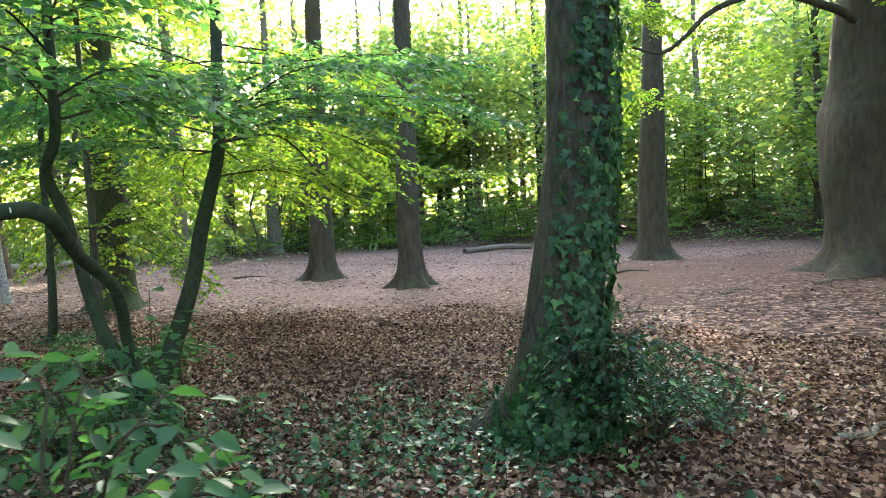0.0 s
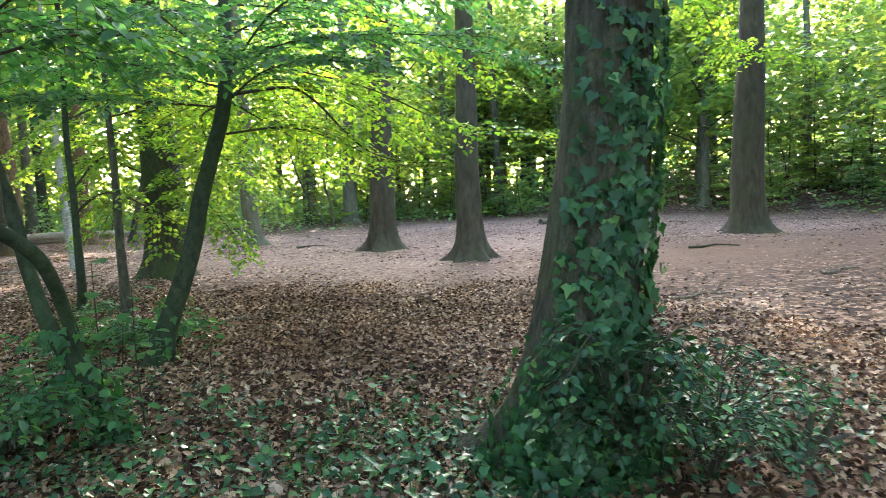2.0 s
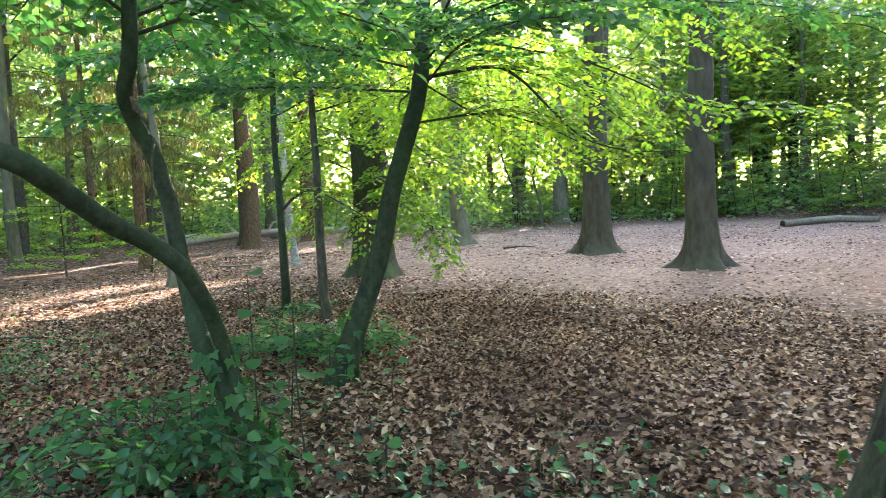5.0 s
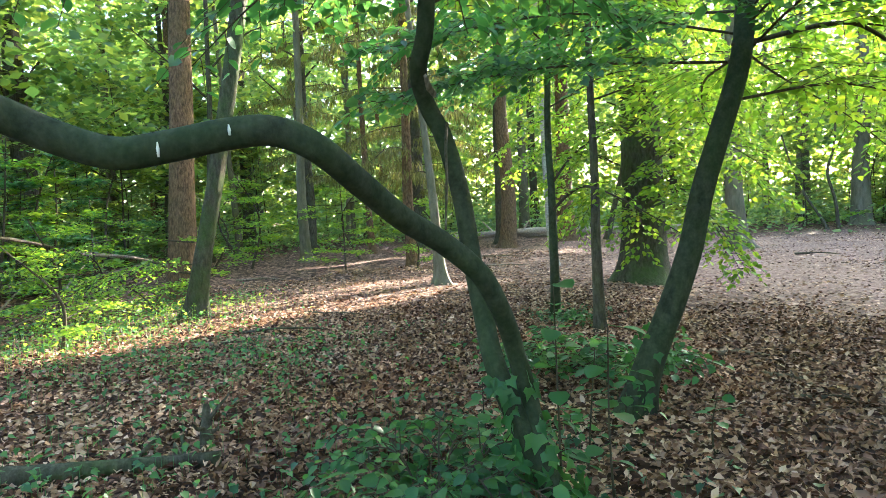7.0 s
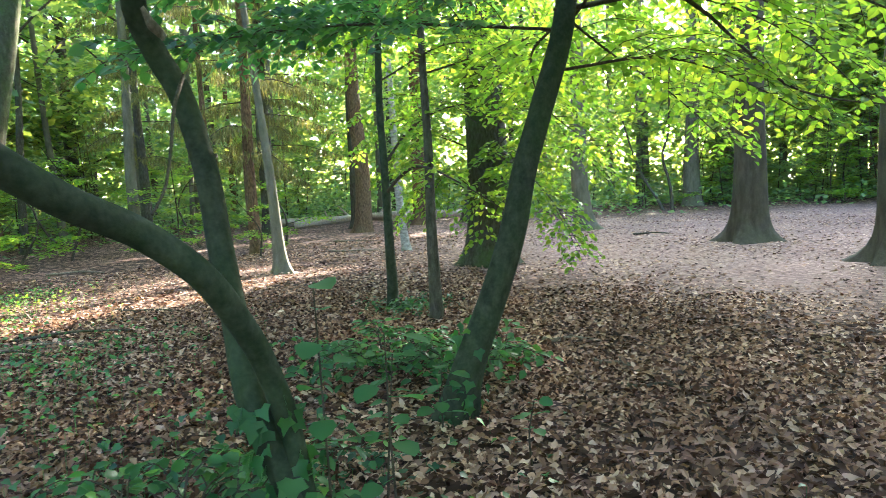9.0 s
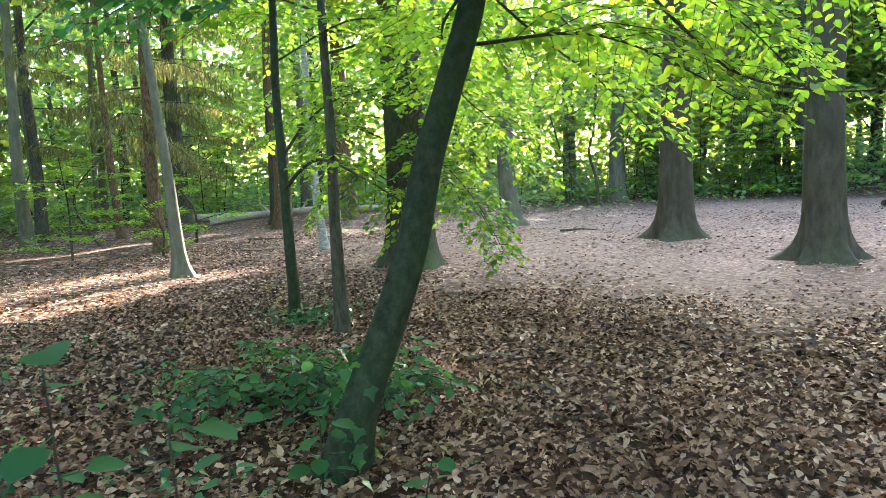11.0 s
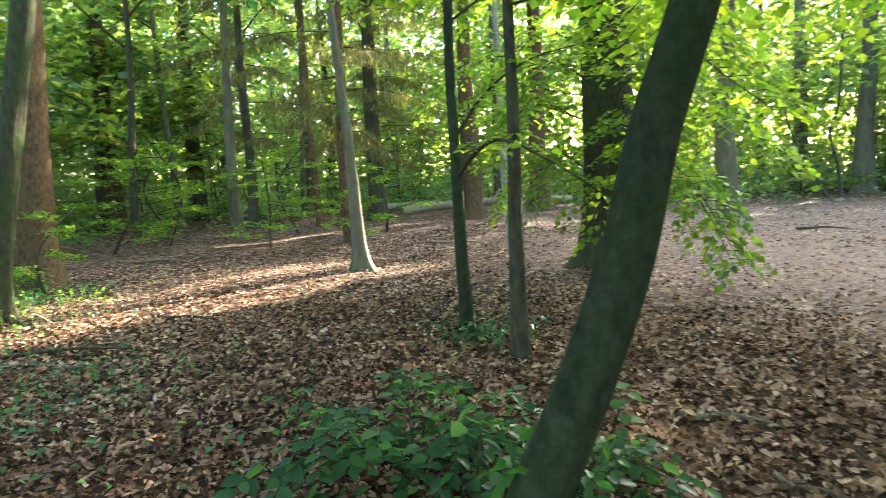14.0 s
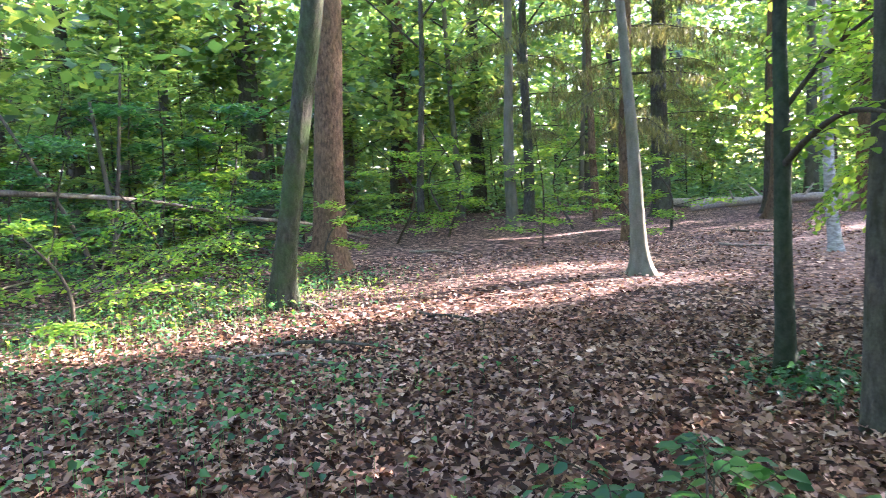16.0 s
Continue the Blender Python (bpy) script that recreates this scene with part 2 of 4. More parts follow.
def broad_blades(pos, along, normal, length, width, fold, curl, outline=((0.16, 0.36), (0.5, 0.5), (0.82, 0.33))):
    """Rounder leaves for close by: four quads each, the halves folded and the tip curled."""
    n = len(pos)
    along = along / np.linalg.norm(along, axis=1)[:, None]
    side = np.cross(along, normal)
    side /= np.linalg.norm(side, axis=1)[:, None] + 1e-9
    up = np.cross(side, along)
    L, W, c = (np.broadcast_to(q, n)[:, None] for q in (length, width, curl))
    pts = [pos, pos + along * L * 0.5 - up * L * c * 0.25, pos + along * L - up * L * c]
    for sgn in (1, -1):
        for u, w in outline:
            pts.append(pos + along * L * u + side * W * w * sgn + up * (W * fold * w * 2 - L * c * u * u))
    v = np.stack(pts, 1).reshape(-1, 3)
    o = np.arange(n)[:, None] * 9
    f = [o + np.array([q]) for q in ([0, 3, 4, 1], [1, 4, 5, 2], [0, 1, 7, 6], [1, 2, 8, 7])]
    return v, np.concatenate(f, 1).reshape(-1, 4)


def cards(pos, along, normal, length, width):
    """Small far leaves: one bent diamond each."""
    along = along / (np.linalg.norm(along, axis=1)[:, None] + 1e-9)
    side = np.cross(along, normal)
    side /= np.linalg.norm(side, axis=1)[:, None] + 1e-9
    n = len(pos)
    L, W = np.broadcast_to(length, n)[:, None], np.broadcast_to(width, n)[:, None]
    v = np.stack([pos, pos + along * L * 0.5 + side * W * 0.5, pos + along * L, pos + along * L * 0.5 - side * W * 0.5], 1).reshape(-1, 3)
    return v, np.arange(n * 4).reshape(-1, 4)


def spread(g, n, flat=0.3):
    """Directions near the horizontal, and leaf normals near the vertical."""
    a = g.uniform(0, 2 * math.pi, n)
    along = np.stack([np.cos(a), np.sin(a), g.normal(-0.15, flat, n)], 1)
    normal = np.stack([g.normal(0, flat, n), g.normal(0, flat, n), np.ones(n)], 1)
    return along, normal


def height(x, y):
    """The floor: gentle lumps, and a bank that climbs behind the clearing."""
    x, y = np.asarray(x, float), np.asarray(y, float)
    h = 0.02 * np.sin(1.3 * x + 0.4 * y) + 0.018 * np.sin(0.7 * x - 1.6 * y + 1) + 0.012 * np.sin(3.1 * x + 2.3 * y)
    s = np.clip((0.55 * x + 0.84 * y - 29) / 26, 0, 1)
    return h + 2.6 * s * s * (3 - 2 * s) * np.clip((x + 6) / 14, 0, 1)


def spot(x, y):
    return float(height(x, y))


# gaps in the canopy through which the low sun reaches the floor and a trunk: x, y, half width, depth below and above
GAPS = ((-10.3, 8.0, 1.3, 1.5, 1.5), (-17.4, 21.9, 0.5, 0.2, 2.8), (4.0, 12.5, 0.5, 0.25, 0.25), (-6.5, 25.5, 0.4, 0.25, 0.25))


def in_shaft(v):
    x, y, z = v[:, 0], v[:, 1], v[:, 2]
    hit = np.zeros(len(v), bool)
    for x0, y0, w, below, above in GAPS:
        rise = z - 0.304 * (y - y0)
        hit |= (np.abs(x - x0 + 0.071 * (y - y0)) < w) & (rise > -below) & (rise < above) & (y > y0)
    return hit


def near_shaft(x, y, w):
    return any(y > y0 - 4 and abs(x - x0 + 0.071 * (y - y0)) < w for x0, y0, *_ in GAPS[:2])


# ---- ground ----
def ground():
    u = np.linspace(-1, 1, 261)
    x, y = np.meshgrid(-2 + 14 * np.sinh(4.2 * u), 10 + 14 * np.sinh(4.2 * u), indexing="ij")
    v = np.stack([x, y, height(x, y)], -1).reshape(-1, 3)
    n = len(u)
    i, j = np.meshgrid(np.arange(n - 1), np.arange(n - 1), indexing="ij")
    k = i * n + j
    f = np.stack([k, k + n, k + n + 1, k + 1], -1).reshape(-1, 4)
    tagged(part("ground", mesh("ground", v, f, FLOOR)), "brown forest floor of leaf litter and bare trodden earth", "ground", kind="structure")


ground()


# ---- crowns that the tall trees share ----
def crown_mesh(seed, wide, low, high, n_limbs, leaves, size, mat):
    """Limbs that fan up and out from a trunk, and flat sheets of leaves round their ends."""
    g = np.random.default_rng(seed)
    limbs, centres = [], []
    for i in range(n_limbs):
        a = i * 2.4 + g.uniform(-0.4, 0.4)
        z0 = low + (high - low) * (i / n_limbs) * 0.75
        reach = wide * g.uniform(0.6, 1.05) * (1 - 0.45 * i / n_limbs)
        end = np.array([math.cos(a) * reach, math.sin(a) * reach, z0 + g.uniform(0.5, 2.6)])
        mid = np.array([math.cos(a) * reach * 0.45, math.sin(a) * reach * 0.45, z0 + g.uniform(0.8, 1.6)])
        path = smooth_path([(0, 0, z0), mid, end], 8)
        limbs.append(tube(path, np.linspace(0.05, 0.012, 8), 5, rough=0.05, seed=seed + i))
        for s in range(9):
            q = path[3 + s % 5] + g.normal(0, 1, 3) * (0.9, 0.9, 0.45)
            centres.append(q)
    centres = np.array(centres)
    c = centres[g.integers(0, len(centres), leaves)]
    pos = c + g.normal(0, 1, (leaves, 3)) * (0.75, 0.75, 0.22)
    along, normal = spread(g, leaves, 0.45)
    ln = size * g.uniform(0.7, 1.3, leaves)
    return [mesh("limb", v, f, BEECH) for v, f in limbs], mesh("crown", *cards(pos, along, normal, ln, ln * 0.62), mat, False)


CROWNS = [crown_mesh(11, 4.2, 7.5, 18, 10, 3000, 0.36, FAR_LEAF), crown_mesh(12, 4.6, 3.0, 15, 12, 4300, 0.39, FAR_LEAF), crown_mesh(13, 3.9, 1.8, 12, 12, 4000, 0.345, FAR_LEAF), crown_mesh(14, 4.0, 11, 19, 8, 1300, 0.36, FAR_LEAF)]


def trunk_mesh(path, r0, r1, mat, n=26, segs=20, flare=0.9, rough=0.035, lobes=5, seed=0):
    p = smooth_path(path, n)
    # rings crowd towards the foot
    u = np.linspace(0, 1, n) ** 1.6 * (n - 1)
    p = np.stack([np.interp(u, np.arange(n), p[:, i]) for i in range(3)], 1)
    t = np.linspace(0, 1, n) ** 1.6
    return mesh("trunk", *tube(p, r0 + (r1 - r0) * t, segs, flare, rough, lobes, seed), mat)


def tree(x, y, r, mat, label, lean=(0, 0), tall=18, flare=0.9, lobes=5, crown=0, seed=0, name="tree", path=None):
    """A tall tree, its foot just under the floor: trunk, limbs and crown."""
    base = tagged(new(name), label, "tree")
    base.location = (x, y, spot(x, y) - 0.06)
    if path is None:
        g = np.random.default_rng(seed + 50)
        path = [(0, 0, 0)] + [(lean[0] * z + g.normal(0, 0.05), lean[1] * z + g.normal(0, 0.05), z) for z in (tall * 0.12, tall * 0.3, tall * 0.6, tall)]
    part("trunk", trunk_mesh(path, r, r * 0.3, mat, flare=flare, lobes=lobes, seed=seed), base)
    if crown is not None:
        limbs, leaves = CROWNS[crown]
        turn = Matrix.Translation((lean[0] * 9, lean[1] * 9, 0)) @ pose(0, 0, 0, 0, 0, seed * 71 % 360)
        for me in (*limbs, leaves):
            part(me.name.split(".")[0], me, base).matrix_local = turn
    elif r < 0.4:
        for k in (seed % 7, seed % 7 + 1):
            z = 5.4 + 0.7 * k
            part("limb", CROWNS[0][0][k], base).matrix_local = pose(lean[0] * (z - 3), lean[1] * (z - 3), -3, 0, 0, seed * 53 % 360)
    return base


# trees that stand round the clearing and in the wood
SET = [
    # x, y, radius, bark, lean, flare, crown, label
    (-3.40, 18.45, 0.36, BEECH, (0.012, 0), 0.9, 3, "tall grey beech with flared roots in the trodden clearing"),
    (-0.76, 15.45, 0.30, BEECH, (0.008, 0), 1.0, 3, "straight grey-brown beech with a flared foot in the clearing"),
    (6.6, 20.7, 0.52, BEECH, (0.02, 0), 0.6, 3, "stout brown-grey beech with a hollow between its roots"),
    (15.6, 27.4, 0.22, OLD, (0.0, 0), 0.4, 2, "slim rough-barked tree at the foot of the bank"),
    (-8.7, 22.3, 0.30, GREY, (-0.03, 0), 0.6, 3, "pale grey beech half hidden by leafy twigs"),
    (-12.5, 39.2, 0.42, GREY, (0, 0), 0.5, None, "pale beech at the far edge of the clearing"),
    (-9.0, 35.7, 0.42, GREY, (0.0, 0), 0.6, None, "pale green-grey beech at the far edge of the clearing"),
    (-8.8, 42.0, 0.45, GREY, (0.01, 0), 0.4, None, "distant beech behind the clearing"),
    (-6.1, 31.9, 0.26, OLD, (0.05, 0), 0.8, None, "dark leaning trunk at the clearing's edge"),
    (-22.1, 46.5, 0.4, GREY, (0, 0), 0.4, None, "far pale trunk among undergrowth"),
    (9.2, 36.0, 0.42, GREY, (0.0, 0), 0.5, 2, "grey beech on the bank behind the clearing"),
    (-14.75, 14.9, 0.17, RED, (0.01, 0), 0.4, None, "slim red-brown conifer trunk"),
    (-19.7, 14.5, 0.18, GREY, (0.03, 0), 0.5, 0, "slim grey tree with a sunlit flank"),
    (-17.3, 21.9, 0.34, RED, (0, 0), 0.35, 0, "orange-barked trunk lit by the low sun"),
    (-18.6, 23.2, 0.36, OLD, (0, 0), 0.3, 0, "dark trunk beside an orange-barked one"),
    (-17.1, 25.4, 0.42, RED, (0, 0), 0.5, 0, "mossy orange-brown trunk near the fallen logs"),
    (-14.1, 8.1, 0.32, RED, (0.0, 0.07), 0.7, 0, "stout trunk with red-brown furrowed bark"),
    (-21.2, 20.9, 0.36, OLD, (-0.01, 0), 0.35, None, "dark conifer trunk with drooping twigs"),
    (-22.6, 16.5, 0.20, OLD, (0, 0), 0.3, 0, "thin dark trunk in the shade"),
    (-26.8, 8.1, 0.5, OLD, (0.0, -0.025), 0.7, 1, "thick dark old trunk above brushwood"),
    (-30.0, 14.5, 0.36, RED, (0, 0), 0.3, 1, "brown trunk in the deep wood"),
    (-32.5, 19.0, 0.38, OLD, (0, 0), 0.3, 1, "brown-grey trunk in the deep wood"),
    (-34.0, 13.0, 0.30, GREY, (0, 0), 0.3, 1, "grey trunk in the deep wood"),
    (-28.4, 5.1, 0.26, GREY, (0.02, 0), 0.4, 1, "grey trunk behind the brushwood"),
]
for i, (x, y, r, mat, lean, flare, crown, label) in enumerate(SET):
    tree(x, y, r, mat, label, lean, flare=flare, crown=crown, seed=i, lobes=4 + i % 3)

tree(-7.0, 13.95, 0.46, MOSSY, "broad mossy old trunk wrapped in leafy shoots", (0.0, 0), flare=0.55, crown=0, seed=31, lobes=4)
tree(-10.40, 11.95, 0.125, GREY, "slender pale trunk that leans", flare=0.9, crown=0, seed=33, path=[(0, 0, 0), (-0.06, 0, 0.6), (-0.2, 0.05, 1.8), (-0.45, 0.1, 3.4), (-1.0, 0.2, 7), (-1.8, 0.3, 14)])
tree(-10.75, 16.2, 0.11, BIRCH, "thin white birch trunk", flare=0.3, crown=None, seed=34, lean=(-0.035, 0), tall=12, name="birch_tree")


# ---- near trees ----
def limb_mesh(points, r0, r1, mat, n=30, segs=14, flare=0.0, rough=0.05, seed=0, name="trunk"):
    return mesh(name, *tube(smooth_path(points, n), np.linspace(r0, r1, n), segs, flare, rough, 4, seed), mat)


def spray(points, width, seed, leaf=0.08, mat=BEECH_LEAF, r0=0.012, twigs=16, dense=1.0, droop=0.25):
    """A leafy bough: a bending branch, twigs in its plane, leaves in two rows along each twig. Returns wood and leaf meshes."""
    g = np.random.default_rng(seed)
    path = smooth_path(points, 26)
    d = np.gradient(path, axis=0)
    d /= np.linalg.norm(d, axis=1)[:, None]
    wood = [tube(path, np.linspace(r0, 0.003, 26), 6)]
    pos, along, normal = [], [], []
    for i in range(twigs):
        k = int(3 + (i + 0.5) / twigs * 22)
        side = np.cross(d[k], (0, 0, 1)) * (1 if i % 2 else -1)
        side /= np.linalg.norm(side) + 1e-9
        ln = width * g.uniform(0.55, 1.1) * (1.05 - 0.6 * k / 26)
        way = side * 0.8 + d[k] * 0.75 + np.array([0, 0, g.normal(0.0, 0.15)])
        way /= np.linalg.norm(way)
        q = smooth_path([path[k], path[k] + way * ln * 0.5 + (0, 0, 0.03), path[k] + way * ln + (0, 0, -droop * ln)], 7)
        wood.append(tube(q[::2], np.linspace(0.004, 0.0015, 4), 4))
        m = max(4, int(ln / leaf * 2.1 * dense))
        for s in range(m):
            u = (s + 0.7) / m * 5.99
            p = q[int(u)] + (q[min(int(u) + 1, 6)] - q[int(u)]) * (u % 1)
            out = np.cross(way, (0, 0, 1)) * (1 if s % 2 else -1)
            pos.append(p)
            along.append(out * g.uniform(0.5, 1.1) + way * 0.7 + (0, 0, g.normal(-0.25, 0.22)))
            normal.append(np.array([0, 0, 1.0]) + g.normal(0, 0.42, 3))
    pos, along, normal = np.array(pos), np.array(along), np.array(normal)
    ln = leaf * g.uniform(0.65, 1.2, len(pos))
    return mesh("branch", *join(wood), TWIG), mesh("foliage", *blades(pos, along, normal, ln, ln * 0.66, 0.12, 0.12), mat)


def bough(parent, points, width, seed, label="", **kw):
    """A spray that belongs to a tree; points in the world."""
    wood, leaves = spray(points, width, seed, **kw)
    inv = Matrix.Translation(-Vector(parent.location))
    b = part("branch", wood, parent, label)
    b.matrix_local = inv
    part("foliage", leaves, b)


def near_tree(name, label, points, r0, r1, mat, flare=0.5, segs=18, n=40, seed=0):
    x, y, z = points[0]
    base = tagged(new(name), label, "tree")
    base.location = (x, y, spot(x, y) - 0.05)
    local = [(p[0] - x, p[1] - y, p[2] - z) for p in points]
    part("trunk", limb_mesh(local, r0, r1, mat, n, segs, flare, 0.06, seed), base)
    return base


bent = near_tree("curved_tree", "dark smooth-barked young tree with a curving trunk",
    [(-2.97, 6.84, 0), (-2.93, 6.95, 0.35), (-2.83, 7.14, 0.8), (-2.74, 7.26, 1.2), (-2.69, 7.36, 1.6), (-2.62, 7.5, 2.0), (-2.55, 7.75, 2.6), (-2.6, 8.0, 3.4), (-2.65, 8.3, 5)], 0.10, 0.06, SMOOTH, seed=3)
forked = near_tree("forked_tree", "dark smooth-barked tree forking low into two stems",
    [(-2.13, 5.03, 0), (-2.24, 5.0, 0.3), (-2.40, 4.98, 0.58), (-2.50, 4.96, 0.78), (-2.59, 4.99, 0.92), (-2.67, 5.03, 1.09), (-2.75, 5.05, 1.36), (-2.81, 5.06, 1.64), (-2.88, 5.03, 1.93), (-2.91, 4.95, 2.1), (-2.85, 4.85, 2.24), (-2.77, 4.84, 2.45), (-2.8, 4.9, 3.0), (-2.85, 5.0, 3.8)], 0.06, 0.034, SMOOTH, 0.35, 18, 60, seed=4)
inv = Matrix.Translation(-Vector(forked.location))
arch = part("stem", limb_mesh([(-2.33, 5.0, 0.42), (-2.41, 5.02, 0.66), (-2.42, 4.96, 0.86), (-2.38, 4.85, 1.03), (-2.35, 4.69, 1.23), (-2.39, 4.53, 1.37), (-2.38, 4.33, 1.47), (-2.35, 4.12, 1.6), (-2.31, 3.93, 1.71), (-2.36, 3.81, 1.765), (-2.43, 3.69, 1.76), (-2.54, 3.55, 1.73), (-2.63, 3.42, 1.715), (-2.72, 3.28, 1.77), (-2.76, 3.12, 1.85), (-2.7, 2.8, 1.95), (-2.6, 2.3, 2.1)], 0.043, 0.05, SMOOTH, 80, 16, 0, 0.04, 9, "stem"), forked, "long low stem arching sideways")
arch.matrix_local = inv
thin = near_tree("young_tree", "thin dark young tree with a forking side branch",
    [(-5.85, 9.72, 0), (-5.72, 9.58, 0.35), (-5.62, 9.45, 0.8), (-5.58, 9.4, 1.3), (-5.55, 9.36, 1.8), (-5.6, 9.4, 2.5), (-5.55, 9.4, 4), (-5.6, 9.4, 7)], 0.07, 0.03, SMOOTH, 0.4, 14, seed=5)
straight = near_tree("young_tree", "thin straight young tree with knobbly brown-grey bark",
    [(-4.87, 9.3, 0), (-4.9, 9.33, 0.6), (-4.93, 9.36, 1.2), (-4.95, 9.4, 2.0), (-5.0, 9.45, 3.2), (-5.0, 9.5, 7)], 0.068, 0.035, OLD, 0.25, 14, seed=6)
leaning = near_tree("leaning_tree", "mossy leaning trunk with one sunlit flank",
    [(-10.55, 6.88, 0), (-10.45, 6.94, 0.6), (-10.3, 7.05, 1.4), (-10.1, 7.2, 2.4), (-9.85, 7.4, 3.8), (-9.5, 7.6, 6), (-9.0, 7.7, 9)], 0.15, 0.1, MOSSY, 0.5, seed=7)
giant = tagged(new("beech_tree"), "huge old grey beech with swollen fluted trunk and spreading roots", "tree")
giant.location = (9.45, 14.6, spot(9.45, 14.6) - 0.05)
GIRTH = np.array([(0, 0.92), (1.0, 0.9), (2.2, 0.93), (3.1, 0.96), (3.5, 0.93), (3.9, 0.8), (4.3, 0.72), (5.6, 0.66), (7.5, 0.62), (12, 0.4)])
rise = np.linspace(0, 12, 70)
part("trunk", mesh("trunk", *tube(np.stack([0.01 * rise, 0.05 * np.sin(rise * 0.6), rise], 1), np.interp(rise, GIRTH[:, 0], GIRTH[:, 1]), 56, 0.8, 0.085, 6, 8), BEECH), giant)
ivied = near_tree("ivy_clad_tree", "thick rough-barked trunk clad in dark green ivy",
    [(0.68, 4.72, 0), (0.77, 4.7, 0.5), (0.9, 4.7, 1.3), (0.97, 4.7, 1.92), (1.02, 4.72, 3.0), (1.08, 4.8, 6), (1.1, 4.8, 14)], 0.30, 0.19, OLD, 0.5, 32, 60, 10)
for base, c, turn in ((giant, 0, 40), (ivied, 0, 90), (leaning, 0, 10)):
    for me in (*CROWNS[c][0], CROWNS[c][1]):
        part(me.name.split(".")[0], me, base).matrix_local = pose(0, 0, 1.5, 0, 0, turn)

near_tree("young_tree", "thin crooked sapling stem at the clearing's far edge", [(-8.4, 30.4, 0), (-8.5, 30.4, 1.2), (-8.75, 30.4, 2.3), (-8.5, 30.4, 3.4), (-8.4, 30.4, 6)], 0.07, 0.03, OLD, 0.3, 10, seed=41)
near_tree("young_tree", "thin bent sapling stem leaning over the clearing's edge", [(-9.3, 32.2, 0), (-9.6, 32.2, 0.6), (-10.1, 32.2, 1.4), (-10.6, 32.2, 2.6), (-11.0, 32.2, 4)], 0.07, 0.03, OLD, 0.3, 10, seed=42)
near_tree("leaning_tree", "slim dark trunk leaning beside the fallen logs", [(-15.8, 26.4, 0), (-15.6, 26.4, 0.8), (-15.3, 26.4, 1.8), (-14.8, 26.4, 3.6), (-14.0, 26.4, 7)], 0.13, 0.08, OLD, 0.4, 12, seed=43)

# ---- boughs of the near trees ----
# the layered canopy just overhead, seen from below; its shade is in the leaf colour
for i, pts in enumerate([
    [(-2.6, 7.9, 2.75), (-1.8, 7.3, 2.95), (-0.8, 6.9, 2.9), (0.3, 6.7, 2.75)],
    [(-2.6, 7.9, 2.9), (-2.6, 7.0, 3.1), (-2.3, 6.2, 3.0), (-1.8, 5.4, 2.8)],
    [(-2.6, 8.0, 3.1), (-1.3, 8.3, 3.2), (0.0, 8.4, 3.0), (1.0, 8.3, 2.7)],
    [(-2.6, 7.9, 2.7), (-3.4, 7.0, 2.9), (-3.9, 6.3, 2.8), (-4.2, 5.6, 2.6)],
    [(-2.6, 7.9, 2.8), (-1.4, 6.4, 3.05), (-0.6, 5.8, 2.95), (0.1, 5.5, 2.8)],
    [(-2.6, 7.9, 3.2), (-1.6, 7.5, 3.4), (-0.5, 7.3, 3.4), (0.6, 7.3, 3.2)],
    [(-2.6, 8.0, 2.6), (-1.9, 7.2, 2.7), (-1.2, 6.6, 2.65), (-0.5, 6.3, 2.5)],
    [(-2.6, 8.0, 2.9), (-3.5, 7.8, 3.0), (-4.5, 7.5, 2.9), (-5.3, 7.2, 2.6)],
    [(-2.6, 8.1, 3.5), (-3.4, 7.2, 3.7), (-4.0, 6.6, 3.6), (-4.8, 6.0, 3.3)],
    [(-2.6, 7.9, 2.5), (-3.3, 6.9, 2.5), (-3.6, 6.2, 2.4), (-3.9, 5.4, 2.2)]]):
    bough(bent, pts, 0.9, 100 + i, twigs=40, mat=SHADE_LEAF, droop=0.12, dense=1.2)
# backlit boughs over the far side of the curved tree, in the brighter leaf colour
for i, pts in enumerate([
    [(-2.6, 7.7, 2.6), (-2.0, 8.6, 2.75), (-1.4, 9.5, 2.5), (-0.9, 10.6, 2.0)],
    [(-2.5, 7.8, 3.0), (-1.3, 8.7, 2.75), (-0.3, 9.3, 2.3), (0.9, 9.6, 2.15)],
    [(-2.6, 7.8, 2.6), (-2.7, 9.0, 2.5), (-2.5, 10.2, 2.2), (-2.2, 11.2, 1.7)],
    [(-2.6, 7.7, 2.5), (-3.3, 8.7, 2.5), (-3.7, 9.8, 2.2), (-3.6, 11.0, 1.8)],
    [(-2.6, 7.9, 3.1), (-2.2, 9.2, 3.2), (-1.6, 10.6, 2.9), (-1.0, 11.8, 2.4)],
    [(-2.6, 8.0, 3.3), (-3.1, 9.4, 3.4), (-3.2, 10.8, 3.1), (-2.8, 12.0, 2.6)],
    [(-2.6, 8.0, 3.6), (-1.4, 9.3, 3.7), (-0.4, 10.4, 3.4), (0.4, 11.4, 2.9)],
    [(-2.6, 7.7, 2.2), (-2.1, 8.4, 2.3), (-1.7, 9.2, 2.15), (-1.2, 9.9, 1.8)],
    [(-2.6, 8.0, 3.8), (-2.0, 9.6, 4.0), (-1.2, 11.2, 3.9), (-0.6, 12.6, 3.4)],
    [(-2.6, 8.0, 3.6), (-3.8, 9.2, 3.8), (-4.4, 10.6, 3.7), (-4.6, 12.0, 3.2)]]):
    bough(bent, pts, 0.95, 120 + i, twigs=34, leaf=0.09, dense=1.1)
